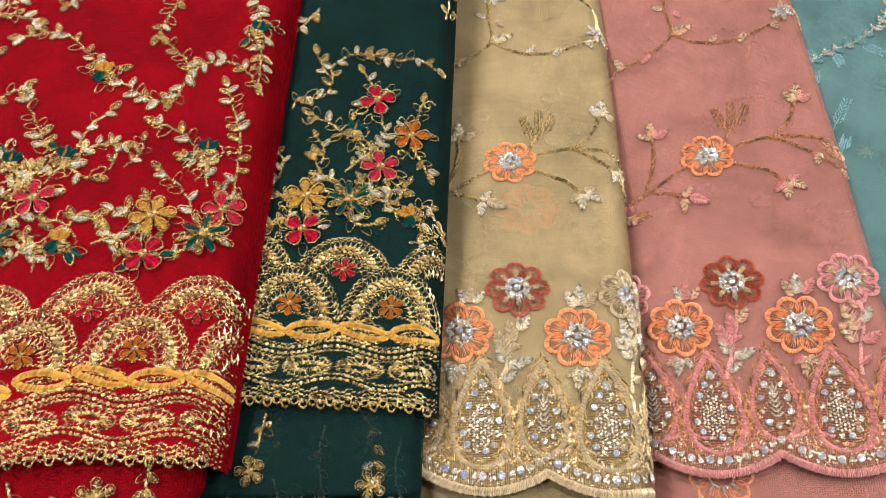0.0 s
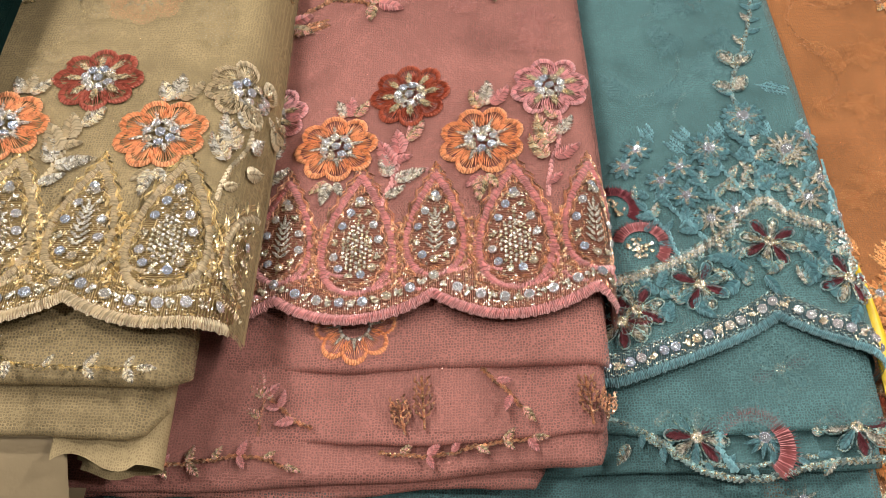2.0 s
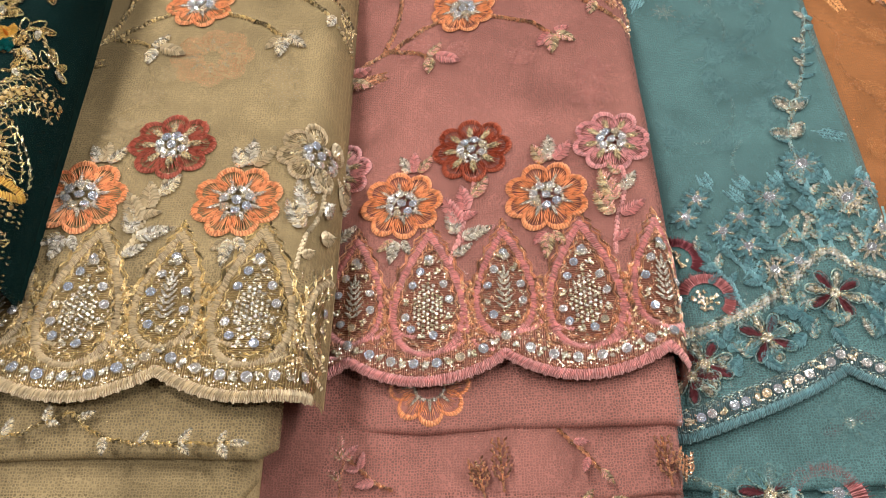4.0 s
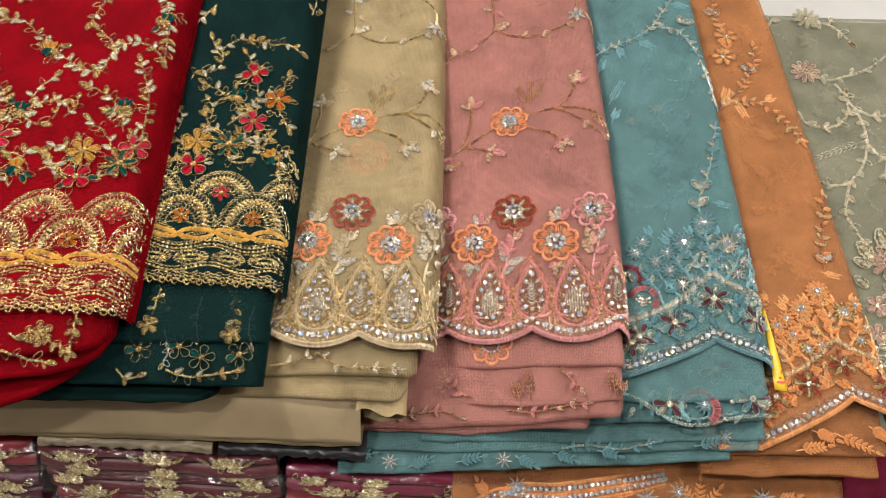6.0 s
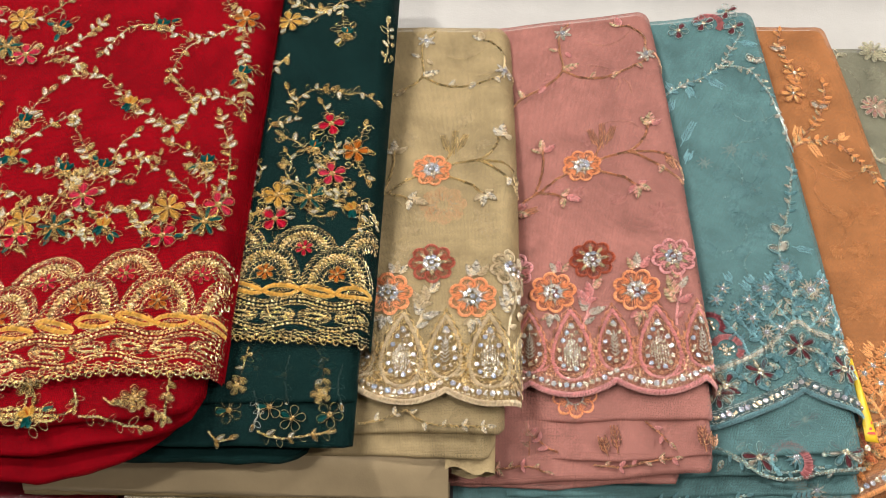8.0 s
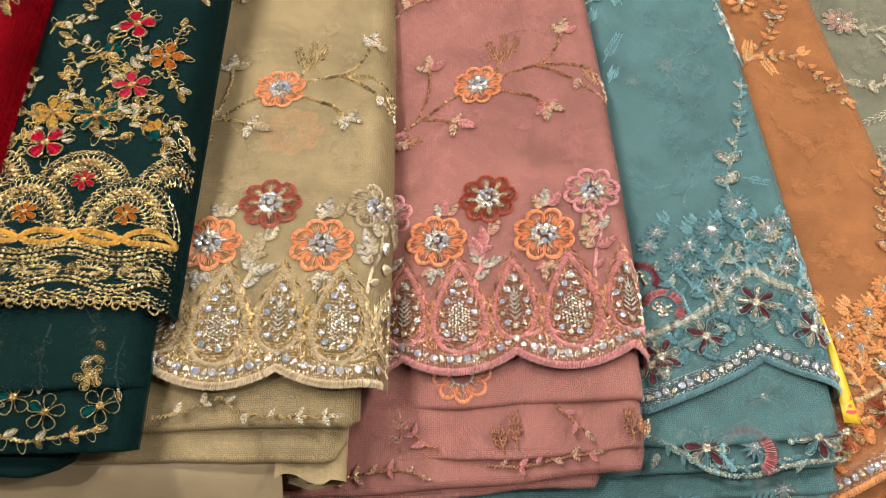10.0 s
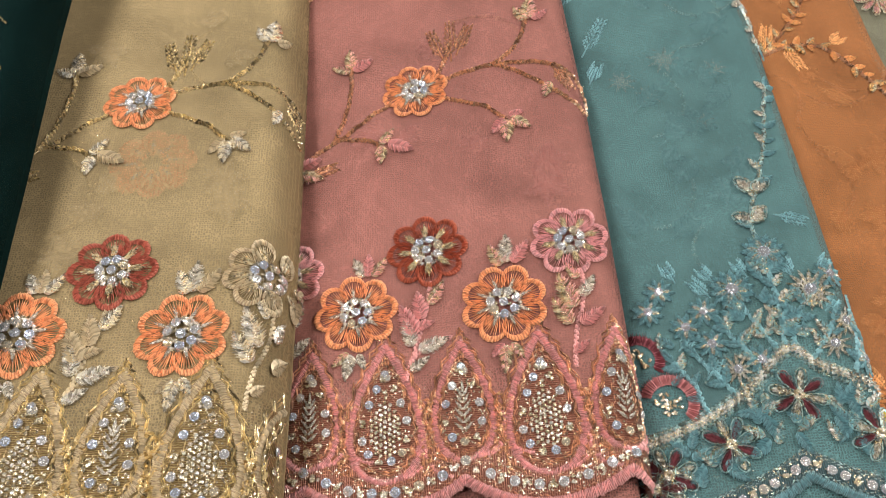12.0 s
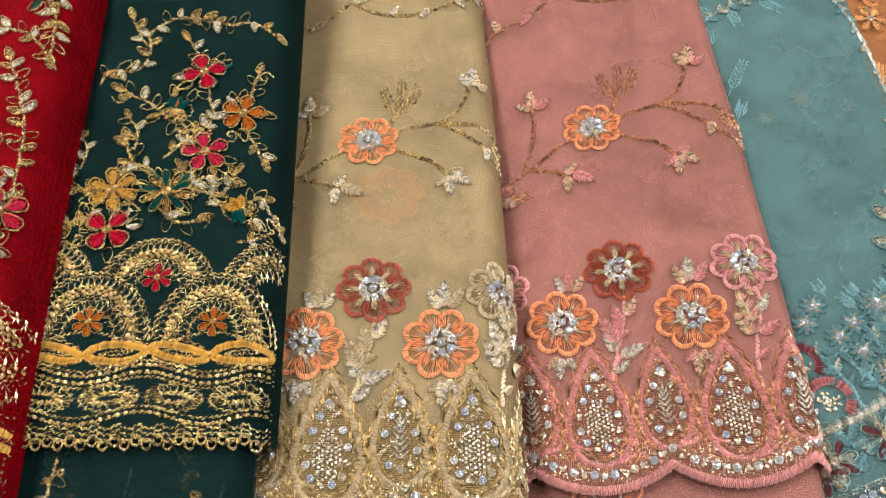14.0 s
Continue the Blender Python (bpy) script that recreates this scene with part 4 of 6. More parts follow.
def lace_stones(p, thing, du, dv, satin, mixed, zari, pellets, body, shell, ground):
    """Scalloped border with stone-set teardrops, the round flowers over it and the trailing vines above."""
    ok = lambda u, v: inside(p, u, v, -0.0005)
    hem = HEM[p.name]
    span = [Vector((p.left + 0.01 + i * 0.0013, 0)) for i in range(int((p.right(0) - p.left - 0.011) / 0.0013))]
    at_hem = lambda d: [Vector((c.x, hem(c.x) + d)) for c in span]
    b = Build()
    cord(b, p, at_hem(0.0018), 0.0027, 0.0016, bead=0.12)
    b.link("hem_cord", body, thing, "thick satin-stitched scalloped edge")
    b = Build()
    for d, r in ((0.0052, 0.0008), (0.0066, 0.0007), (0.0128, 0.0008), (0.0142, 0.0007)):
        cord(b, p, at_hem(d), r, bead=0.35, lim=ok)
    b.link("hem_braid", zari, thing)
    strip(p, span, 0.004, 0.0165, ground, thing, "hem_ground")
    b = Build()
    cs = [c for c in span if inside(p, c.x, hem(c.x), -0.006)]
    lift = lambda u: 0.030 + 0.009 * abs(math.sin(math.pi * (u - du - 0.2095) / 0.0358)) + 0.002 * noise.noise((u * 160, 1, 2))
    b.grid([[p.at(c.x, hem(c.x) + 0.0166 + (lift(c.x) - 0.0166) * q, 0.00025 * (1 - q * 0.9)) for c in cs] for q in (0, 0.25, 0.5, 0.75, 1)], [[(0.0, c.x / 0.009) for c in cs]] * 5)
    b.link("stitched_ground", ground, thing)
    under_border(p, thing, ground, 0.055)
    b, b2 = Build(), Build()
    for i, c in enumerate(span[::4]):
        v = hem(c.x) + 0.0096
        if not ok(c.x, v):
            continue
        if i % 2:
            stone(b, p, c.x, v, 0.0022, 0.0009)
        else:
            for q in range(6):
                pellet(b2, p, c.x + random.uniform(-0.0016, 0.0016), v + random.uniform(-0.0016, 0.0016), 0.0009, 0.001, 1.4)
    tagged(b.link("hem_stone_fill", CRYSTAL, thing, smooth=False), "row of clear cut-glass stones", kind="stuff")
    tagged(b2.link("hem_bead_fill", PELLET, thing, smooth=False), kind="stuff")
    drops = []
    for k in range(-3, 4):
        drops.append((0.210 + 0.0715 * k + du, 0.066 + dv, 0.004 + dv, 0.0155, False))
        drops.append((0.1742 + 0.0722 * k + du, 0.0675 + dv, -0.0045 + dv, 0.0192, True))
    bz = Build()
    fill = Build()
    for cx, top, bot, hw, big in drops:
        if not (p.left - 0.005 < cx < p.right(0) + 0.02):
            continue
        b = Build()
        cord(b, p, drop_line(cx, top, bot, hw, 0.93, 60), 0.0021, 0.0014, bead=0.12, closed=True, lim=ok)
        if not b.v:
            continue
        tear = b.link("teardrop", body, thing)
        if cx < p.right(0) - 0.004:
            patch(p, drop_line(cx, top, bot, hw, 0.84, 40), Vector((cx, (top + bot) / 2 - 0.008)), ground, tear, "ground_patch")
        b = Build()
        for k, r in ((1.06, 0.0009), (1.12, 0.0007), (0.80, 0.0009), (0.745, 0.0009), (0.47, 0.0007)):
            cord(b, p, drop_line(cx, top, bot, hw, k, 52), r, bead=0.35, closed=True, lim=ok)
        if big:
            cord(b, p, drop_line(cx, top - 0.006, bot + 0.003, hw * 0.9, 0.5, 40), 0.0007, bead=0.35, closed=True, lim=ok)
        else:
            cord(b, p, drop_line(cx, top - 0.008, bot, hw * 0.9, 0.42, 40), 0.0007, bead=0.35, closed=True, lim=ok)
        b.link("outline", zari, tear)
        b, b2 = Build(), Build()
        ring = drop_line(cx, top, bot, hw, 0.59, 15 if big else 12)
        for i, c in enumerate(ring):
            if ok(c.x, c.y):
                if i % 3 < 2:
                    stone(b, p, c.x, c.y, 0.0019, 0.0009)
                else:
                    for q in range(5):
                        pellet(b2, p, c.x + random.uniform(-0.0014, 0.0014), c.y + random.uniform(-0.0014, 0.0014), 0.0009, 0.001, 1.4)
        if big:
            for i in range(-4, 5):
                for j in range(-7, 9):
                    x, y = cx + i * 0.0021, (top + bot) / 2 - 0.006 + (j + 0.5 * (i % 2)) * 0.0024
                    lim_ = drop_line(cx, top - 0.004, bot + 0.002, hw * 0.9, 0.47, 24)
                    hx = max([abs(c.x - cx) for c in lim_ if abs(c.y - y) < 0.0024] or [0])
                    if abs(x - cx) <= hx - 0.0004 and ok(x, y):
                        pellet(b2, p, x + random.uniform(-0.0003, 0.0003), y, 0.00098, 0.0009, 1.15)
        elif ok(cx, top):
            for q in range(6):
                yy = (top + bot) / 2 - 0.016 + q * 0.0032
                for sd in (-1, 1):
                    put("slim", SILVER, p, tear, cx, yy, 90 + sd * (48 - 4 * q), 0.0062, name="strand", h=0.001)
            put("slim", SILVER, p, tear, cx, (top + bot) / 2 + 0.002, 90, 0.0065, name="strand", h=0.001)
        if b.v:
            tagged(b.link("stone_fill", CRYSTAL, tear, smooth=False), "clear cut-glass stones", kind="stuff")
        if b2.v:
            tagged(b2.link("bead_fill", PELLET, tear, smooth=False), kind="stuff")
    # ground of metal thread between the teardrops
    for cx, top, bot, hw, big in drops:
        x = cx + 0.018
        for k in range(4):
            arc = spline([(x - 0.011 + 0.0015 * k, bot + 0.004 + 0.003 * k), (x - 0.006, bot + 0.010 + 0.004 * k), (x, bot + 0.005 + 0.0065 * k), (x + 0.006, bot + 0.010 + 0.004 * k), (x + 0.011 - 0.0015 * k, bot + 0.004 + 0.003 * k)])
            cord(bz, p, arc, 0.0007, bead=0.35, lim=ok)
        for sd in (-1, 1):
            cord(fill, p, spline([(x + sd * 0.002, bot + 0.0085), (x + sd * 0.006, bot + 0.0045), (x + sd * 0.0125, bot + 0.003)]), 0.0017, 0.0013, bead=0.08, lim=ok)
        cord(fill, p, spline([(x, bot + 0.012), (x, bot + 0.024)]), 0.0014, 0.0012, bead=0.08, lim=ok)
    free = lambda u, v: inside(p, u, v, -0.006) and not any(abs(u - cx) < hw * 0.9 * min(1, max(0, (top - v) / 0.046)) ** 0.8 and v > bot + 0.001 for cx, top, bot, hw, big in drops)
    for k in range(15):
        cord(bz, p, [Vector((c.x, hem(c.x) + 0.0155 + 0.0023 * k + 0.0016 * math.sin(c.x * 900 + k * 2.1) + 0.0010 * math.sin(c.x * 2300 + k))) for c in span], 0.00075, bead=0.35, lim=free)
    bz.link("ground_thread", zari, thing)
    fill.link("filler_stitch", body, thing)
    b = Build()
    random.seed(5)
    for q in range(900):
        u = random.uniform(p.left + 0.01, p.right(0) - 0.002)
        v = hem(u) + random.uniform(0.013, 0.05)
        if not inside(p, u, v, -0.006):
            continue
        if any(abs(u - cx) < hw * 0.86 * min(1, max(0, (top - v) / 0.042)) ** 0.8 and v > bot for cx, top, bot, hw, big in drops):
            continue
        pellet(b, p, u, v, 0.0008, 0.0, 1.9)
    tagged(b.link("ground_bead_fill", pellets, thing, smooth=False), kind="stuff")
    # flowers
    for u, v, R, key, t in ((160, 83, 20, "coral", 8), (232, 81, 20, "coral", 20), (196, 115, 19.5, p.name == "pink" and "rust" or "brick", 4), (192, 221, 18, "coral", 15)):
        bloom(p, thing, u / 1000 + du, v / 1000 + dv, R / 1000, SATIN[key], MIX[key], turn=t, label={"coral": "coral-orange flower set with clear stones", "rust": "rust-red flower set with clear stones", "brick": "brick-red flower set with clear stones"}[key])
    for u, v in ((266, 112), (124, 107)):
        if p.left + 0.02 < u / 1000 + du < p.right(0) - 0.004:
            bloom(p, thing, u / 1000 + du, v / 1000 + dv, 0.0185, SATIN[shell], MIX[shell if shell in MIX else "cream"], turn=11, label="pale flower with silver strands and clear stones")
    # a flower of the next layer shows faintly through the net
    if p.name == "beige":
        low = p.lowered(0.0028)
        hid = bloom(low, thing, 0.204 + du, 0.181 + dv, 0.021, SATIN["coral"], MIX["coral"], turn=5, stones=False, label="coral flower half hidden under the net", h=0.0)
        for q in range(8):
            put("round", SATIN["coral"], low, hid, 0.204 + du + 0.004 * math.cos(radians(5 + 45 * q)), 0.181 + dv + 0.004 * math.sin(radians(5 + 45 * q)), 5 + 45 * q, 0.017, h=-0.0006)
    # leaves round the flowers
    for q, a in enumerate(((164, 103, 158, 115), (166, 103, 166, 117), (168, 103, 176, 114), (232, 101, 226, 115), (234, 102, 235, 120), (237, 102, 246, 115), (233, 104, 240, 109),
              (157, 62, 148, 55), (158, 61, 155, 47), (161, 61, 165, 52), (231, 60, 224, 53), (232, 59, 230, 44), (234, 60, 240, 51),
              (188, 62, 183, 78), (190, 68, 181, 86), (193, 76, 190, 93), (196, 84, 204, 97), (190, 60, 206, 66), (186, 50, 196, 57), (188, 72, 199, 75),
              (263, 66, 254, 82), (265, 74, 258, 95), (268, 80, 276, 92), (266, 66, 279, 74), (262, 52, 270, 58), (268, 90, 262, 100), (127, 62, 138, 72), (126, 76, 133, 92))):
        u = a[0] / 1000 + du
        if p.left + 0.01 < u < p.right(0) - 0.004:
            leaf(p, thing, (a[0] + du * 1000, a[1] + dv * 1000, a[2] + du * 1000, a[3] + dv * 1000), "leaf", (SILVER, mixed, satin)[(q * 2 + q // 3) % 3], wide=1.05)
    for pts in (((184, 46), (189, 62), (195, 84), (197, 97)), ((262, 46), (264, 62), (269, 80), (270, 96)), ((186, 55), (196, 64), (206, 66)), ((122, 50), (126, 70), (128, 90))):
        vine(p, thing, [(x + du * 1000, y + dv * 1000) for x, y in pts], 0.0013, satin, "stem")
    D = lambda pts: [(x + du * 1000, y + dv * 1000) for x, y in pts]
    # trailing vines
    for pts in (((206, 226), (220, 230), (234, 232), (252, 231), (268, 227), (284, 214), (292, 198)), ((234, 232), (244, 238), (252, 249), (257, 264)), ((238, 232), (250, 224), (262, 214), (274, 203), (284, 196)),
                ((206, 214), (219, 208), (231, 202), (240, 192)), ((178, 214), (166, 206), (152, 194), (140, 186), (124, 172)), ((146, 190), (152, 208), (155, 226), (155, 244)), ((124, 172), (112, 165), (100, 160)), ((150, 192), (164, 190), (172, 186)),
                ((204, 230), (209, 240), (213, 254)),
                ((118, 290), (136, 312), (160, 326), (178, 346), (176, 376), (178, 400), (196, 418), (220, 428)), ((178, 346), (196, 334), (218, 330), (238, 336), (262, 348)), ((262, 362), (262, 380), (250, 396), (240, 400)), ((262, 362), (276, 356), (284, 342))):
        vine(p, thing, D(pts), 0.0014, zari, double=True)
    L = lambda a: (a[0] + du * 1000, a[1] + dv * 1000, a[2] + du * 1000, a[3] + dv * 1000)
    for q, a in enumerate(((240, 192, 232, 183), (241, 191, 240, 176), (243, 192, 254, 184), (242, 194, 251, 196), (155, 243, 154, 258), (155, 241, 143, 245), (156, 241, 168, 249), (172, 186, 180, 196), (173, 185, 172, 172), (176, 186, 191, 180),
              (257, 262, 250, 274), (258, 262, 260, 280), (260, 262, 270, 268), (266, 214, 262, 203), (138, 312, 132, 324), (160, 326, 152, 316), (178, 346, 196, 352), (206, 331, 212, 340), (182, 370, 188, 362), (174, 374, 164, 378), (240, 400, 228, 406), (240, 400, 236, 414), (232, 336, 226, 326), (252, 344, 258, 336),
              (124, 172, 140, 180), (124, 170, 142, 166))):
        if p.left + 0.01 < a[0] / 1000 + du < p.right(0) - 0.003:
            leaf(p, thing, L(a), "leaf", mixed if q % 3 else satin, wide=1.15)
    for a in ((213, 240, 213, 272), (209, 240, 201, 266), (216, 244, 224, 266), (268, 226, 278, 210), (131, 168, 148, 174), (120, 166, 122, 182)):
        sprig(p, thing, L(a), zari, zari, 4, size=6.0, r=0.00065)
    for u, v in ((262, 355), (180, 398)):
        daisy(p, thing, u / 1000 + du, v / 1000 + dv, 0.011, SILVER, count=6, kind="leaf", label="small silver flower with a clear stone")


lace_stones(P_, THING["pink"], 0.0, 0.0, SATIN["rose"], MIX["rose"], COPPER, PELLET_COPPER, SATIN["rose"], "shell", thread("copper_ground", (0.25, 0.10, 0.062), metal=0.35, rough=0.45, stripes=9, glitter=0.12))
lace_stones(B_, THING["beige"], -0.1475, -0.0245, SATIN["cream"], MIX["cream"], OLIVE, PELLET_GOLD, SATIN["cream"], "cream", thread("olive_ground", (0.24, 0.17, 0.065), metal=0.4, rough=0.45, stripes=9, glitter=0.12))
ghosts(P_, THING["pink"], 31, 0.14, 0.40, COPPER, SATIN["rose"])
ghosts(B_, THING["beige"], 32, 0.10, 0.37, OLIVE, SATIN["cream"])


# ---- design of the crimson and bottle-green lengths ----
def leafy(p, thing, pts, size=7.5, every=6.5, cord_mat=None, fills=None, r=0.0009, kind="loop", tip=True, rnd=11):
    """A couched vine with small corded leaves to both sides and one at its tip (millimetres)."""
    cord_mat = cord_mat or GOLD
    rng = random.Random(rnd + int(pts[0][0] * 7))
    v = vine(p, thing, pts, r, cord_mat, double=True)
    if not v:
        return None
    line = spline([(a / 1000, c / 1000) for a, c in pts], 0.001)
    step = max(3, int(every))
    k = 0
    for i in range(step, len(line) - 2, step):
        c, t = line[i], line[i + 1] - line[i - 1]
        ang = math.degrees(math.atan2(t.y, t.x))
        k += 1
        for sd in ((1, -1) if rng.random() < 0.45 else ((1,) if k % 2 else (-1,))):
            if not inside(p, c.x, c.y, -0.003):
                continue
            s = size * rng.uniform(0.75, 1.1) / 1000
            a = ang + sd * rng.uniform(42, 68)
            if kind == "loop":
                put("loop", cord_mat, p, v, c.x, c.y, a, s)
                f = rng.choice(fills) if fills else None
                if f:
                    put("leaf", f, p, v, c.x, c.y, a, s * 0.94, wide=0.95)
            else:
                put(kind, rng.choice(fills), p, v, c.x, c.y, a, s, wide=1.1)
    if tip:
        c, t = line[-1], line[-1] - line[-3]
        if inside(p, c.x, c.y, -0.003):
            a = math.degrees(math.atan2(t.y, t.x))
            put(kind, cord_mat if kind == "loop" else fills[0], p, v, c.x, c.y, a, size / 1000)
            if kind == "loop":
                put("leaf", GOLD, p, v, c.x, c.y, a, size * 0.94 / 1000)
    return v


def curl(p, thing, u, v, R, turn, material=None):
    """A small corded scroll."""
    b = Build()
    pts = []
    for i in range(12):
        a = radians(turn + i * 38)
        rr = R * (1 - i / 13)
        pts.append((u + rr * math.cos(a), v + rr * math.sin(a)))
    cord(b, p, spline(pts, 0.001), 0.0008, bead=0.3, lim=lambda x, y: inside(p, x, y, -0.001))
    if b.v:
        tagged(b.link("scroll", material or GOLD, thing), kind="stuff")


def jewel_flower(p, thing, u, v, kind, rng):
    """One of the bright satin flowers, edged in gold."""
    u, v = u / 1000, v / 1000
    if kind == "y":
        loops(p, thing, u, v, 0.0128, GOLD, SATIN["yellow"], 6, h=0.0018, label="amber-yellow satin flower edged in gold")
    elif kind == "c":
        loops(p, thing, u, v, 0.0118, GOLD, SATIN["crimson"], 4, h=0.0018, label="crimson satin flower edged in gold")
    elif kind == "p":
        loops(p, thing, u, v, 0.0122, GOLD, SATIN["hot"], 5, h=0.0018, label="hot-pink satin flower edged in gold")
    elif kind == "r":
        loops(p, thing, u, v, 0.0135, GOLD, (SATIN["teal"], GOLD), 10, h=0.0018, label="round gold rosette with teal satin")
        b = Build()
        for q in range(40):
            a, rr = rng.uniform(0, 6.28), 0.0065 * rng.random() ** 0.5
            pellet(b, p, u + rr * math.cos(a), v + rr * math.sin(a), 0.001, 0.001, 1.6)
        tagged(b.link("bead_fill", PELLET_GOLD, thing, smooth=False), kind="stuff")
    elif kind in ("t", "d"):
        t = rng.uniform(50, 130)
        b = Build()
        cord(b, p, [Vector((u + 0.0075 * math.cos(a) * (1 + 0.15 * math.cos(2 * a)), v + 0.0075 * math.sin(a))) for a in [2 * math.pi * i / 30 for i in range(30)]], 0.0008, bead=0.3, closed=True, lim=lambda x, y: inside(p, x, y, -0.001))
        if not b.v:
            return
        f = b.link("flower", GOLD, thing, "teal satin bud in a gold cup" if kind == "t" else "amber and teal satin diamond flower edged in gold")
        m1 = SATIN["teal"] if kind == "t" else SATIN["yellow"]
        for a in (-38, 0, 38):
            put("broad", m1, p, f, u, v, t + a, 0.0092, name="petal", h=0.0016)
        put("slim", SATIN["tangerine"], p, f, u, v, t, 0.006, name="petal", h=0.0026)
        for a in (125, 155, 205, 235):
            put("leaf", GOLD if kind == "t" else (SATIN["teal"], GOLD)[a > 180], p, f, u, v, t + a, 0.0095, name="petal", wide=1.2, h=0.0012)
    elif kind == "o":
        loops(p, thing, u, v, 0.0118, GOLD, SATIN["tangerine"], 5, h=0.0018, label="burnt-orange satin flower edged in gold")
    for q in range(5):
        a = rng.uniform(0, 360)
        x, y = u + 0.009 * math.cos(radians(a)), v + 0.009 * math.sin(radians(a))
        if inside(p, x, y, -0.006):
            put("loop", GOLD, p, thing, x, y, a + rng.uniform(-30, 30), 0.009)
            if q % 2:
                put("leaf", rng.choice((GOLD, SILVER, SATIN["teal"])), p, thing, x, y, a, 0.008)


def arch(bc, bt, bp, p, cx, v0, hw, ht, keep, shift):
    """One many-ringed arch: cords, a ladder of ticks and rows of beads."""
    def at(k, a):
        u = cx + hw * k * math.cos(a)
        return Vector((u, v0 + ht * k * math.sin(a) + shift(u)))
    for k, r in ((1.0, 0.0009), (0.94, 0.0007), (0.80, 0.0008), (0.61, 0.0008), (0.56, 0.0006), (0.42, 0.0008)):
        n = int(46 * k) + 8
        cord(bc, p, [at(k, math.pi * i / n) for i in range(n + 1)], r, bead=0.35, lim=keep)
    for k0, k1, n in ((0.82, 0.93, 25), (0.44, 0.55, 15)):
        for i in range(n + 1):
            a = math.pi * i / n
            x, y = at(k0, a), at(k1, a)
            if keep(x.x, x.y) and keep(y.x, y.y):
                cord(bt, p, [x, y], 0.0009, bead=0.35)
    for k, n in ((0.755, 40), (0.71, 38), (0.665, 36)):
        cord(bc, p, [at(k, math.pi * i / n) for i in range(n + 1)], 0.0009, bead=0.35, lim=keep)
        for i in range(n // 2):
            q = at(k, math.pi * (2 * i + 0.5 * (k < 0.7)) / n)
            if keep(q.x, q.y):
                pellet(bp, p, q.x, q.y, 0.0009, 0.0006, 1.3)


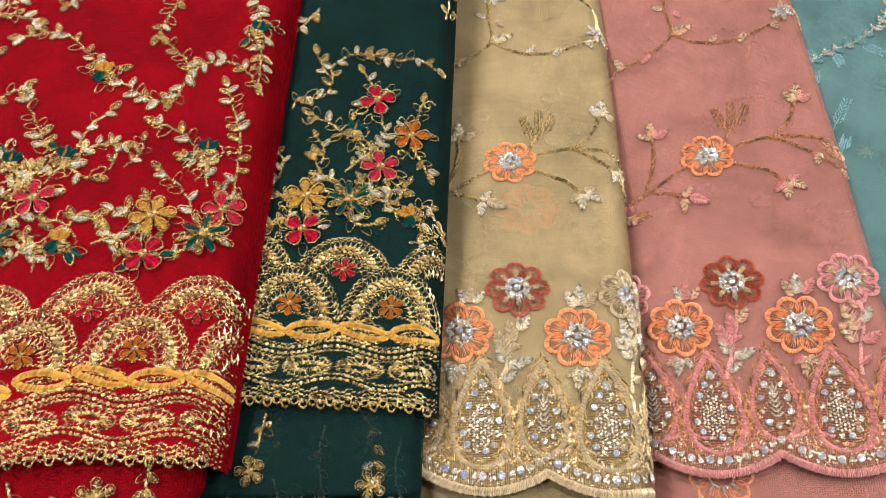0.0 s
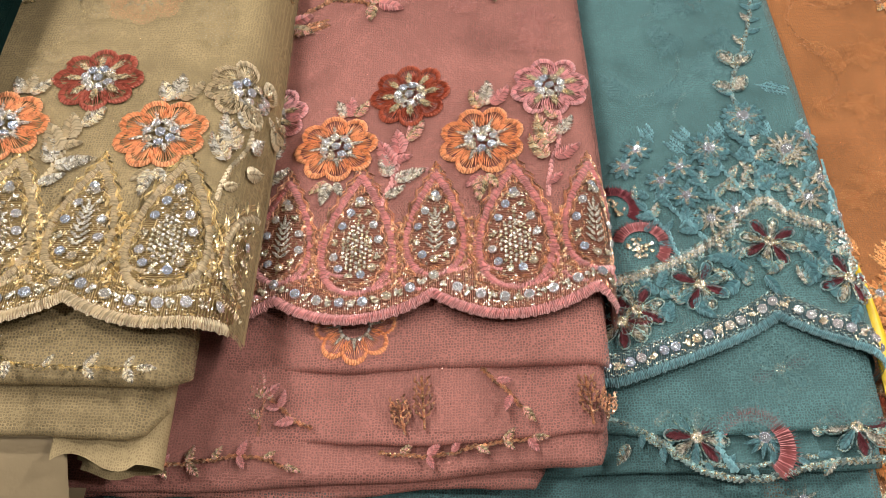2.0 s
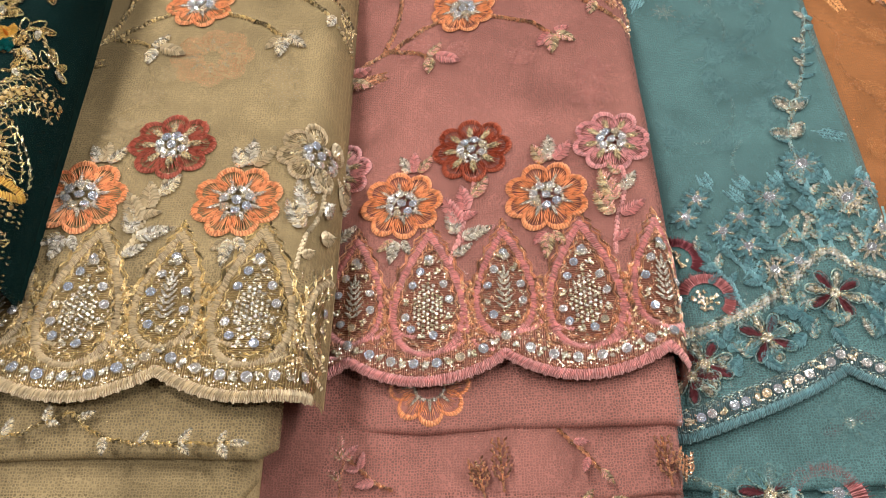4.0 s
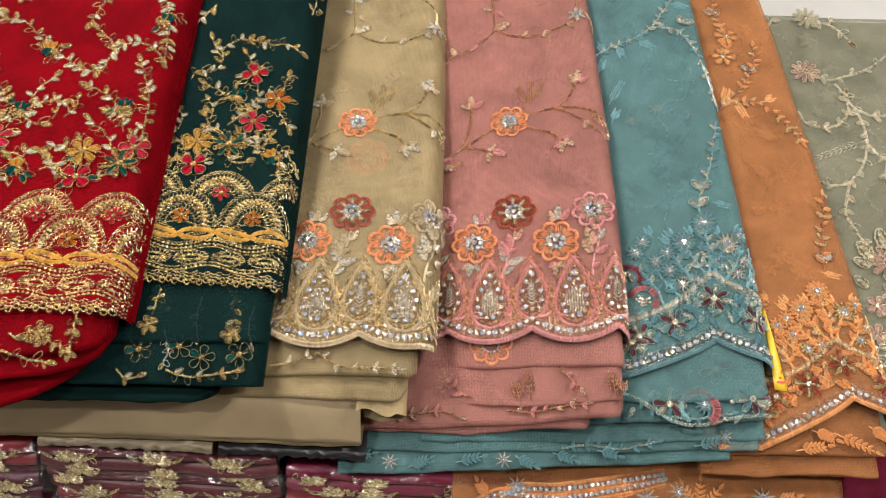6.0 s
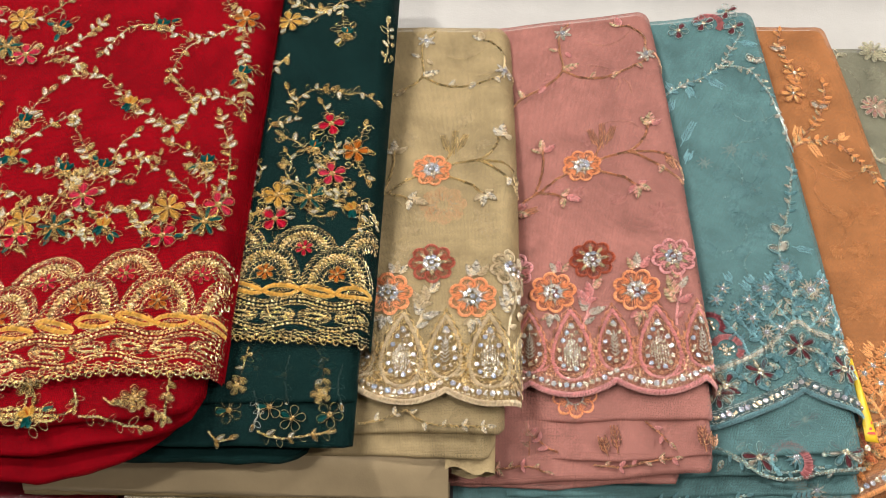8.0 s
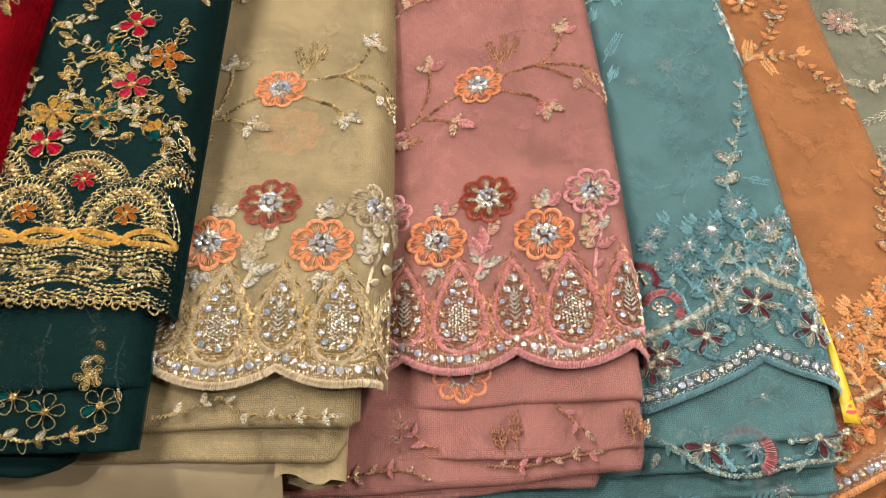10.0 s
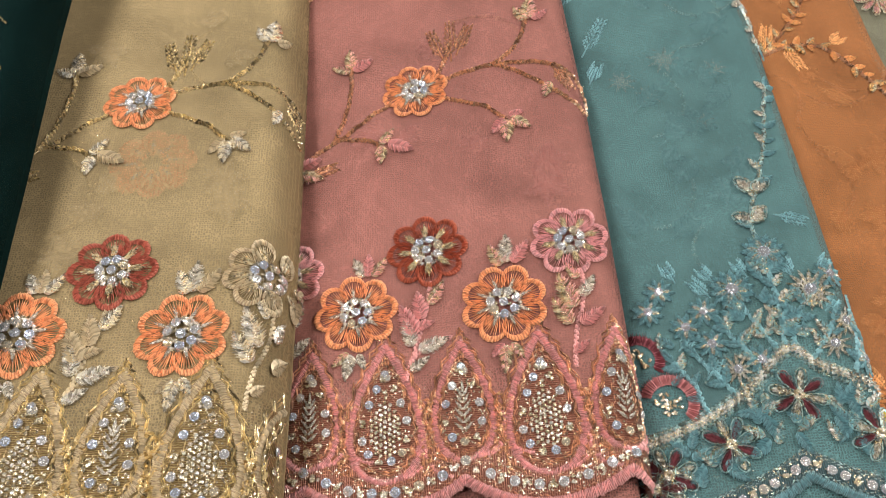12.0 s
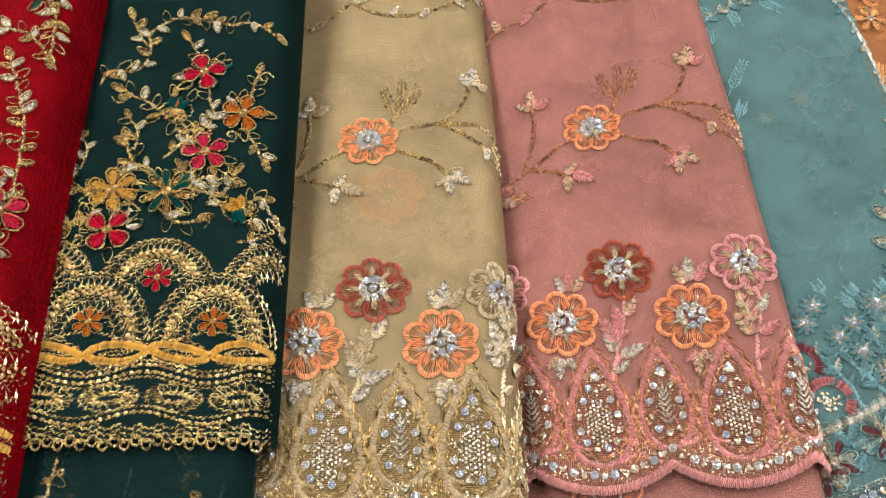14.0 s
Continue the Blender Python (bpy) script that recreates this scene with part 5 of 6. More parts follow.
def lace_zari(p, thing, c0, per, base, shift, sprays, flowers, seed):
    """Dense gold border of scallops, eyes, amber leaves and arches, with flower sprays above."""
    rng = random.Random(seed)
    random.seed(seed)
    ok = lambda u, v: inside(p, u, v, -0.0006)
    bc, bt, bp = Build(), Build(), Build()
    lo, hi = p.left + 0.012 if p.name == "green" else -0.43, p.right(0)
    us = [lo + i * 0.0012 for i in range(int((hi - lo) / 0.0012))]
    hem = HEM[p.name]
    wave = lambda u: 0.003 * math.cos(2 * math.pi * (u - c0) / per)
    row = lambda d: [Vector((u, hem(u) + d)) for u in us]
    lev = lambda t, k=0.0: [Vector((u, base + t + shift(u) - k * wave(u))) for u in us]
    for d, r in ((0.0010, 0.0012), (0.0040, 0.0009), (0.0066, 0.0009)):
        cord(bc, p, row(d), r, bead=0.45, lim=ok)
    for t, k in ((-0.0335, 1.0), (-0.0195, 1.0), (-0.0115, 1.0), (0.0025, -1.0)):
        cord(bc, p, lev(t, k), 0.0009, bead=0.4, lim=ok)
    for t in (-0.0365, -0.0172, -0.0138):
        cord(bc, p, lev(t, 1.0), 0.0010, bead=0.4, lim=ok)
        for i, c in enumerate(lev(t, 1.0)[::3]):
            if ok(c.x, c.y):
                pellet(bp, p, c.x, c.y, 0.0009, 0.0008, 1.3)
    # scallop loops along the edge
    for i in range(int((hi - lo) / 0.0048)):
        u = lo + i * 0.0048
        ring = [Vector((u + 0.0021 * math.cos(a), hem(u) - 0.0004 + 0.0026 * math.sin(a))) for a in [2 * math.pi * j / 9 for j in range(9)]]
        cord(bc, p, ring, 0.0007, bead=0.2, closed=True, lim=ok)
    k0 = int((lo - c0) / per) - 1
    yel = []
    for k in range(k0, 2):
        cx = c0 + k * per
        for sd in (-1, 1):
            x = cx + sd * per / 4
            v = base + shift(x)
            # eye
            el = lambda a_, b_, n, dv, tilt: [Vector((x + a_ * math.cos(q) * math.cos(tilt) - b_ * math.sin(q) * math.sin(tilt), v + dv + a_ * math.cos(q) * math.sin(tilt) + b_ * math.sin(q) * math.cos(tilt))) for q in [2 * math.pi * j / n for j in range(n)]]
            for a_, b_ in ((0.0130, 0.0062), (0.0082, 0.0027), (0.0066, 0.0016)):
                cord(bc, p, el(a_, b_, 36, -0.0268, 0.1 * sd), 0.0008, bead=0.35, closed=True, lim=ok)
            e1, e2 = el(0.0088, 0.0032, 20, -0.0268, 0.1 * sd), el(0.0124, 0.0056, 20, -0.0268, 0.1 * sd)
            for q1, q2 in zip(e1, e2):
                if ok(q1.x, q1.y) and ok(q2.x, q2.y):
                    cord(bt, p, [q1, q2], 0.0009, bead=0.35)
            # amber leaf
            b = Build()
            tl = 0.14 * sd
            lens = [Vector((x + 0.0134 * math.cos(q) * math.cos(tl) - 0.0040 * math.sin(q) * abs(math.sin(q)) ** 0.5 * math.cos(tl * 0.5), v - 0.0048 + 0.0122 * math.cos(q) * math.sin(tl) + 0.0040 * math.sin(q) * abs(math.sin(q)) ** 0.35)) for q in [2 * math.pi * j / 48 for j in range(48)]]
            cord(b, p, lens, 0.0021, 0.0013, bead=0.06, closed=True, lim=ok)
            if b.v:
                b.link("amber_leaf", SATIN["yellow"], thing, "amber satin-stitched leaf")
            for a_, b_ in ((0.0140, 0.0064), (0.0075, 0.0010)):
                cord(bc, p, el(a_, b_, 40, -0.0048, tl), 0.0008, bead=0.35, closed=True, lim=ok)
        arch(bc, bt, bp, p, cx, base + 0.003, per * 0.485, 0.034, ok, shift)
        out = lambda u, v: ok(u, v) and all(((u - c0 - q * per) / (per * 0.5)) ** 2 + ((v - base - 0.003 - shift(u)) / 0.035) ** 2 > 1 for q in range(k0 - 1, 3))
        arch(bc, bt, bp, p, cx + per / 2, base + 0.026, per * 0.485, 0.030, out, shift)
        for x, dv, m, R in ((cx, 0.0105, "tangerine", 0.0075), (cx + per / 2, 0.034, "crimson", 0.0075)):
            y = base + dv + shift(x)
            if ok(x + 0.006, y):
                loops(p, thing, x, y, R, GOLD, SATIN[m], 6, 90)
    tagged(bc.link("border_cord", GOLD, thing), "dense gold zari border", kind="stuff")
    tagged(bt.link("border_ladder", GOLD, thing), kind="stuff")
    tagged(bp.link("border_bead_fill", PELLET_GOLD, thing, smooth=False), kind="stuff")
    for pts in sprays:
        leafy(p, thing, pts, rng.uniform(8.2, 9.8), 7, GOLD, (GOLD, None, None, SILVER, SILVER))
    lo_v, hi_v = (0.058, 0.128) if p.name == "red" else (0.096, 0.165)
    u = lo + 0.02
    while u < hi - 0.014:
        v = rng.uniform(lo_v, hi_v) + shift(u)
        t = rng.uniform(20, 160)
        c, q = math.cos(radians(t)), math.sin(radians(t))
        leafy(p, thing, [((u + d * c + e * q) * 1000, (v + d * q - e * c) * 1000) for d, e in ((0, 0), (0.010, 0.002), (0.020, -0.002))], 7.0, 6, GOLD, (GOLD, None, SILVER))
        u += 0.0085
    for u, v, kind in flowers:
        jewel_flower(p, thing, u, v, kind, rng)


RED_SPRAYS = (
    ((-135, 299), (-145, 295), (-170, 277), (-193, 281), (-217, 291), (-239, 285), (-255, 255)),
    ((-118, 187), (-133, 207), (-152, 210), (-165, 197), (-170, 177), (-187, 177), (-198, 185), (-220, 200), (-233, 213), (-252, 229), (-278, 224)),
    ((-135, 295), (-133, 268), (-125, 239), (-121, 194)), ((-164, 197), (-170, 211), (-182, 222)), ((-170, 277), (-182, 265), (-187, 249), (-191, 229)),
    ((-299, 151), (-283, 168), (-264, 183)), ((-261, 80), (-255, 98), (-246, 117), (-266, 128), (-281, 124)), ((-242, 112), (-236, 130), (-245, 148), (-261, 173)),
    ((-232, 111), (-221, 134), (-217, 153), (-207, 167)), ((-220, 131), (-208, 140), (-192, 141)), ((-225, 128), (-214, 118), (-205, 116)), ((-123, 113), (-124, 144), (-130, 166), (-139, 189)),
    ((-139, 115), (-144, 133), (-159, 151), (-176, 158)), ((-142, 91), (-150, 109), (-167, 124)))
RED_SPRAYS2 = (
    ((-324, 56), (-296, 75), (-285, 87)), ((-307, 247), (-291, 256), (-275, 272), (-263, 293)), ((-303, 240), (-293, 244), (-273, 239)), ((-323, 146), (-307, 163), (-299, 191), (-290, 207)),
    ((-165, 80), (-180, 96), (-190, 94)), ((-275, 85), (-288, 100), (-300, 102)), ((-250, 80), (-236, 90), (-225, 84)), ((-195, 72), (-184, 78), (-176, 70)), ((-304, 136), (-312, 120), (-318, 110)),
    ((-212, 80), (-204, 92), (-196, 86)), ((-350, 150), (-345, 170), (-336, 184)), ((-340, 254), (-352, 240), (-366, 236)), ((-335, 287), (-318, 296), (-300, 316)), ((-335, 200), (-350, 215), (-362, 230)),
    ((-132, 304), (-150, 318), (-160, 340)), ((-346, 100), (-335, 116), (-330, 132)), ((-380, 120), (-366, 140), (-358, 160)))
RED_FLOWERS = ((-165, 92, "y"), (-142, 139, "t"), (-165, 67, "c"), (-134, 82, "r"), (-126, 98, "p"), (-218, 197, "d"), (-255, 124, "t"), (-225, 129, "t"), (-234, 99, "p"), (-275, 73, "y"), (-249, 69, "r"), (-212, 72, "d"), (-299, 59, "t"))
RED_FLOWERS2 = ((-303, 173, "t"), (-304, 136, "d"), (-326, 139, "p"), (-336, 184, "y"), (-298, 282, "t"), (-209, 291, "t"), (-134, 304, "o"), (-128, 239, "t"), (-340, 254, "r"), (-321, 246, "p"), (-335, 287, "y"), (-346, 211, "t"), (-277, 60, "c"), (-352, 170, "r"), (-372, 262, "r"), (-365, 290, "c"), (-350, 60, "y"))
lace_zari(R_, THING["red"], -0.157, 0.0572, 0.0, sag, RED_SPRAYS + RED_SPRAYS2, RED_FLOWERS + RED_FLOWERS2, 3)
GREEN_SPRAYS = (
    ((-104, 198), (-100, 207), (-85, 210), (-80, 222), (-81, 236), (-73, 245), (-63, 249), (-50, 248), (-35, 245), (-24, 247), (-11, 239)), ((-64, 150), (-52, 163), (-41, 176), (-44, 193), (-49, 216), (-59, 232)),
    ((-67, 180), (-78, 188), (-90, 194)), ((-26, 179), (-22, 190), (-18, 208)), ((-24, 172), (-18, 162), (-12, 150)), ((-81, 226), (-88, 236), (-92, 246)), ((-70, 140), (-80, 148), (-84, 160)),
    ((-52, 130), (-40, 138), (-28, 136)), ((-86, 104), (-98, 112), (-108, 108)), ((-21, 118), (-12, 126), (-6, 118)), ((-96, 128), (-106, 132), (-114, 142)), ((-62, 118), (-52, 110), (-42, 112)),
    ((-8, 380), (-30, 372), (-52, 362), (-66, 348), (-84, 334)), ((-52, 362), (-50, 340), (-46, 320)), ((-66, 348), (-84, 352), (-98, 356)), ((-96, 290), (-104, 276), (-112, 262)), ((-6, 290), (-4, 310), (-6, 340)))
GREEN_FLOWERS = ((-48, 208, "c"), (-61, 182, "t"), (-24, 179, "o"), (-42, 153, "p"), (-86, 128, "y"), (-85, 104, "c"), (-59, 127, "r"), (-21, 118, "d"), (-44, 318, "t"), (-40, 372, "o"), (-100, 330, "y"))
lace_zari(G_, THING["green"], -0.0285, 0.0585, 0.0445, lambda u: 0.0, GREEN_SPRAYS, GREEN_FLOWERS, 4)
for u_, v_, t_ in ((-262, 183, 60), (-192, 141, 200), (-264, 96, 10), (-176, 158, 120), (-187, 176, 300), (-282, 126, 180), (-305, 100, 40)):
    curl(R_, THING["red"], u_ / 1000, v_ / 1000, 0.0045, t_)
for u_, v_, t_ in ((-92, 190, 180), (-14, 206, 20), (-30, 166, 250), (-40, 112, 300), (-100, 100, 200)):
    curl(G_, THING["green"], u_ / 1000, v_ / 1000, 0.0042, t_)
# lower layers in front
r1_, g1_ = R_.lowered(0.006), G_.lowered(0.005)
for pts in (((-139, -46), (-138, -60), (-137, -78)), ((-182, -66), (-172, -70), (-161, -65), (-148, -72), (-137, -78)), ((-237, -56), (-236, -70), (-236, -84)), ((-196, -80), (-182, -80), (-166, -84), (-150, -86)), ((-300, -76), (-283, -75), (-262, -82), (-244, -82))):
    leafy(r1_, THING["red"], pts, 7.5, 7, GOLD, (GOLD, None))
for u_, v_ in ((-161, -65), (-237, -58), (-283, -74)):
    loops(r1_, THING["red"], u_ / 1000, v_ / 1000, 0.010, GOLD, GOLD, 6)
jewel_flower(r1_, THING["red"], -230, -82, "d", random.Random(2))
for d_ in (0, 4, 8):
    vine(r1_, THING["red"], ((-330, -92 + d_), (-300, -90 + d_), (-262, -86 + d_), (-214, -84 + d_)), 0.0012, GOLD, "border_cord", True)
for q_ in range(13):
    put("loop", GOLD, r1_, THING["red"], -0.325 + 0.0085 * q_, -0.0865 + 0.0005 * q_, 60 + 70 * (q_ % 3), 0.008)
for pts in (((-92, -10), (-94, -26), (-96, -39)), ((-43, -3), (-36, -12), (-32, -22), (-32, -43)), ((-112, -78), (-104, -84), (-96, -82)), ((-76, -76), (-60, -80), (-44, -78), (-24, -74))):
    leafy(g1_, THING["green"], pts, 7.0, 8, GOLD, (GOLD, None, SILVER))
for u_, v_ in ((-96, -41), (-32, -45)):
    loops(g1_, THING["green"], u_ / 1000, v_ / 1000, 0.008, GOLD, GOLD, 5)
loops(g1_.lowered(0.003), THING["green"], -0.034, -0.022, 0.011, GOLD, SATIN["teal"], 5)
loops(g1_.lowered(0.003), THING["green"], -0.09, -0.015, 0.010, GOLD, SATIN["teal"], 5)
for u_, v_, m_ in ((-62, -30, "teal"), (-70, -56, "crimson"), (-24, -60, "teal"), (-100, -60, "teal"), (-52, -64, "tangerine"), (-84, -26, "teal")):
    loops(g1_.lowered(0.003), THING["green"], u_ / 1000, v_ / 1000, 0.010, GOLD if m_ == "teal" else OLIVE, (None, None, SATIN["teal"]), 5)
for pts in (((-60, -14), (-61, -30), (-58, -48)), ((-84, -44), (-78, -58), (-80, -70)), ((-18, -20), (-20, -36), (-16, -52))):
    leafy(g1_.lowered(0.0022), THING["green"], pts, 6.0, 8, SILVER, (None,), 0.0006)
for pts in (((-205, -60), (-200, -72), (-210, -80)), ((-262, -62), (-256, -70), (-262, -80)), ((-320, -70), (-312, -82), (-300, -86))):
    leafy(r1_, THING["red"], pts, 7.0, 7, GOLD, (GOLD, None))


# ---- design of the blue and amber lengths ----
def lace_chevron(p, thing, T, satin, mixed, zari, rim, dark, rose, ground, heads_mat):
    """Peaked stone hem, an inner rope, small flowers between, and a flowering tree over the peak. T places a point of the design."""
    ok = lambda u, v: inside(p, u, v, -0.0006)
    hem = HEM[p.name]
    span = [Vector((p.left + 0.01 + i * 0.0013, 0)) for i in range(int((p.right(0) - p.left - 0.011) / 0.0013))]
    at_hem = lambda d: [Vector((c.x, hem(c.x) + d)) for c in span]
    b = Build()
    cord(b, p, at_hem(0.0016), 0.0024, 0.0016, bead=0.12)
    b.link("hem_cord", rim, thing, "satin-stitched peaked edge")
    b = Build()
    for d, r in ((0.0048, 0.0009), (0.0132, 0.0009), (0.0148, 0.0008)):
        cord(b, p, at_hem(d), r, bead=0.35, lim=ok)
    b.link("hem_braid", zari, thing)
    strip(p, span, 0.0035, 0.0155, ground, thing, "hem_ground")
    under_border(p, thing, ground, 0.08)
    b, b2 = Build(), Build()
    for i, c in enumerate(span[::4]):
        v = hem(c.x) + 0.009
        if ok(c.x, v):
            if i % 3 < 2:
                stone(b, p, c.x, v, 0.0021, 0.0009)
            else:
                for q in range(5):
                    pellet(b2, p, c.x + random.uniform(-0.0014, 0.0014), v + random.uniform(-0.0014, 0.0014), 0.001, 0.0006, 1.5)
    tagged(b.link("hem_stone_fill", CRYSTAL, thing, smooth=False), "row of clear cut-glass stones", kind="stuff")
    tagged(b2.link("hem_bead_fill", PELLET, thing, smooth=False), kind="stuff")
    V = lambda *pts: [T(*q) for q in pts]
    rope = V((285, 12), (303, 16), (320, 22), (337, 30), (355, 43), (373, 59), (384, 51), (394, 45), (408, 39), (424, 35))
    b = Build()
    cord(b, p, spline([(a / 1000, c / 1000) for a, c in rope], 0.0012), 0.0031, 0.0013, bead=0.1, lim=ok)
    b.link("rope_band", satin, thing)
    for off in (-3.4, -1.0, 1.0, 3.4):
        vine(p, thing, [(a, c + off) for a, c in rope], 0.0013, heads_mat if abs(off) < 2 else zari, "rope_band", h=0.0014 if abs(off) < 2 else 0.0)
    M = lambda q: (T(*q)[0] / 1000, T(*q)[1] / 1000)
    five = ((373, 35), (338, 13), (307, 0), (405, 14), (300, -6))
    for q in five:
        if ok(*M(q)):
            loops(p, thing, *M(q), 0.0135, zari, (dark, heads_mat), 8, middle=PELLET, label="corded flower with dark satin petals")
    heads = ((373, 113), (353, 93), (391, 90), (337, 82), (338, 64), (348, 50), (317, 95), (327, 74), (404, 72), (410, 52), (402, 98), (396, 60), (310, 84), (360, 54))
    for i, q in enumerate(heads):
        if ok(*M(q)):
            daisy(p, thing, *M(q), (0.0122 if i < 3 else 0.0088), heads_mat, count=(14 if i < 3 else 10), kind="leaf" if i % 3 < 2 else "slim", outer=satin if i % 3 < 2 else None, label="silver daisy with a clear stone")
    for q, t, R in (((317, 42), 60, 0.015), ((304, 65), 70, 0.014)) if p.name == "blue" else ():
        if ok(*M(q)):
            f = put("fan", rose if R > 0.0145 else dark, p, thing, M(q)[0] - 0.5 * R * math.cos(radians(t)), M(q)[1] - 0.5 * R * math.sin(radians(t)), t, R, name="paisley", wide=1.0, label="fan-shaped paisley in satin stitch")
            b = Build()
            for j in range(26):
                a, rr = random.uniform(0, 6.28), R * 0.42 * random.random() ** 0.5
                pellet(b, p, M(q)[0] - 0.5 * R * math.cos(radians(t)) + rr * math.cos(a), M(q)[1] - 0.5 * R * math.sin(radians(t)) + rr * math.sin(a), 0.0009, 0.0006, 1.6)
            tagged(b.link("bead_fill", PELLET, thing, smooth=False), kind="stuff")
    for pts, s in ((((372, 60), (374, 78), (373, 103)), 9), (((368, 60), (360, 76), (354, 90)), 8.5), (((376, 60), (382, 76), (390, 87)), 8.5), (((384, 53), (392, 62), (398, 72)), 8), (((362, 50), (352, 62), (346, 72)), 8), (((345, 37), (338, 48), (330, 58)), 8), (((330, 28), (326, 44), (318, 56)), 7.5), (((402, 45), (408, 60), (410, 80)), 7)):
        leafy(p, thing, V(*pts), s * 1.3, 8, satin, (satin, satin, mixed), 0.0014, "leaf", rnd=5)
    rng = random.Random(8)
    for i in range(95):
        u = rng.uniform(0.290, 0.418)
        t = rng.uniform(0.17, 0.85)
        hv = (hem(M((u * 1000, 0))[0]) - T(371, 0)[1] / 1000) + 0.016
        top = (0.059 - 0.0007 * abs(u * 1000 - 373) - 0.004)
        v = hv + (top - hv) * t
        q = (u * 1000, v * 1000)
        if top - hv < 0.004 or any(math.hypot(q[0] - x[0], q[1] - x[1]) < 11 for x in five) or not ok(*M(q)):
            continue
        put("leaf", rng.choice((satin, satin, mixed)), p, thing, *M(q), rng.uniform(0, 360), 0.0125, wide=0.95)
    for i in range(34):
        u = rng.uniform(300, 418)
        lift = 59 - 0.68 * abs(u - 373)
        v = lift + rng.uniform(6, 46 if abs(u - 373) < 45 else 60)
        q = (u, v)
        if not ok(*M(q)) or any(math.hypot(u - x[0], v - x[1]) < 10 for x in heads) or v > 112 - 0.4 * abs(u - 373):
            continue
        put("leaf", rng.choice((satin, satin, mixed)), p, thing, *M(q), 90 + rng.uniform(-70, 70), rng.uniform(0.0085, 0.0125), wide=0.95)
    for a in ((345, 98, 340, 106), (342, 90, 334, 100), (398, 100, 404, 108), (383, 136, 398, 130), (333, 46, 340, 56), (322, 62, 330, 70), (362, 100, 358, 108), (384, 98, 382, 108), (326, 100, 322, 110), (396, 78, 402, 84)):
        q0, q1 = T(a[0], a[1]), T(a[2], a[3])
        sprig(p, thing, (*q0, *q1), satin, satin, 3, size=6)


def blue_T(x, y):
    return (x, y)


def amber_T(x, y):
    return (x + 117 - 0.1 * max(0, y), y - 47 - 0.08 * max(0, y))


lace_chevron(L_, THING["blue"], blue_T, SATIN["aqua"], MIX["aqua"], STEEL, SATIN["aqua"], SATIN["maroon"], SATIN["dusk"], thread("teal_ground", (0.035, 0.085, 0.095), metal=0.25, rough=0.5, stripes=9, glitter=0.1), thread("warm_silver_zari", (0.98, 0.96, 0.86), metal=0.5, rough=0.26, crinkle=1.0, stripes=8, glitter=0.3))
lace_chevron(O_, THING["orange"], amber_T, SATIN["amber"], MIX["amber"], COPPER, SATIN["amber"], SATIN["rust"], SATIN["amber"], thread("amber_ground", (0.27, 0.12, 0.045), metal=0.35, rough=0.5, stripes=9, glitter=0.12), thread("champagne_zari", (1.0, 0.78, 0.50), metal=0.5, rough=0.26, crinkle=1.0, stripes=8, glitter=0.3))


def silver_pairs(p, thing, places, satin):
    for u, v, t in places:
        for a in (-50, 50):
            put("broad", SILVER, p, thing, u / 1000, v / 1000, t + a, 0.0105)
            put("loop", satin, p, thing, u / 1000, v / 1000, t + a, 0.0118, wide=1.2)


# vines above the chevrons
TB, TO = THING["blue"], THING["orange"]
for pts in (((371, 122), (372, 138), (380, 159), (388, 184), (392, 204), (396, 222)), ((288, 326), (306, 337), (327, 345), (347, 360), (362, 384), (372, 402)), ((347, 358), (372, 350), (388, 318), (396, 288), (402, 255))):
    leafy(L_, TB, pts, 8.5, 9, STEEL, (SATIN["aqua"], MIX["aqua"], SILVER), 0.0013, "leaf")
silver_pairs(L_, TB, ((375, 152, 80), (372, 132, 100), (378, 360, 60)), STEEL)
for a in ((296, 258, 312, 288), (288, 300, 294, 318), (330, 344, 345, 330), (310, 338, 314, 322), (298, 236, 304, 250), (290, 345, 296, 330), (366, 390, 384, 384)):
    sprig(L_, TB, a, SATIN["aqua"], SATIN["aqua"], 5, size=7)
put("fan", SATIN["dusk"], L_, TB, 0.340, 0.418, 60, 0.017, name="paisley", label="fan-shaped paisley in satin stitch")
for u_, v_ in ((309, 414), (362, 434), (366, 410), (336, 420)):
    loops(L_, TB, u_ / 1000, v_ / 1000, 0.011, STEEL, (SATIN["maroon"], None, SATIN["aqua"]), 5, middle=PELLET)
lb_ = L_.lowered(0.0035)
for u_, v_, R_2 in ((345, 252, 0.011), (332, 226, 0.008), (372, 242, 0.008), (318, 238, 0.009), (360, 205, 0.007)):
    for q_ in range(9):
        put("slim", SILVER, lb_, TB, u_ / 1000, v_ / 1000, q_ * 40, R_2, name="under_petal", h=0.0)
for a in ((322, 215, 340, 232), (334, 190, 352, 206), (380, 230, 366, 216), (330, 128, 344, 140), (352, 180, 342, 168), (318, 130, 308, 146)):
    sprig(lb_, TB, a, SATIN["aqua"], SATIN["aqua"], 5, size=9, kind="leaf")
for pts in (((489, 82), (494, 113), (500, 141), (504, 164)), ((419, 272), (437, 293), (453, 314), (464, 341), (466, 361)), ((430, 345), (438, 362), (436, 390), (430, 416), (434, 440)), ((421, 275), (443, 283), (461, 280), (476, 264), (486, 249), (496, 230))):
    leafy(O_, TO, pts, 9.5, 8, COPPER, (SATIN["amber"], MIX["amber"]), 0.0014, "leaf")
silver_pairs(O_, TO, ((492, 90, 90), (455, 326, 70), (428, 410, 90)), COPPER)
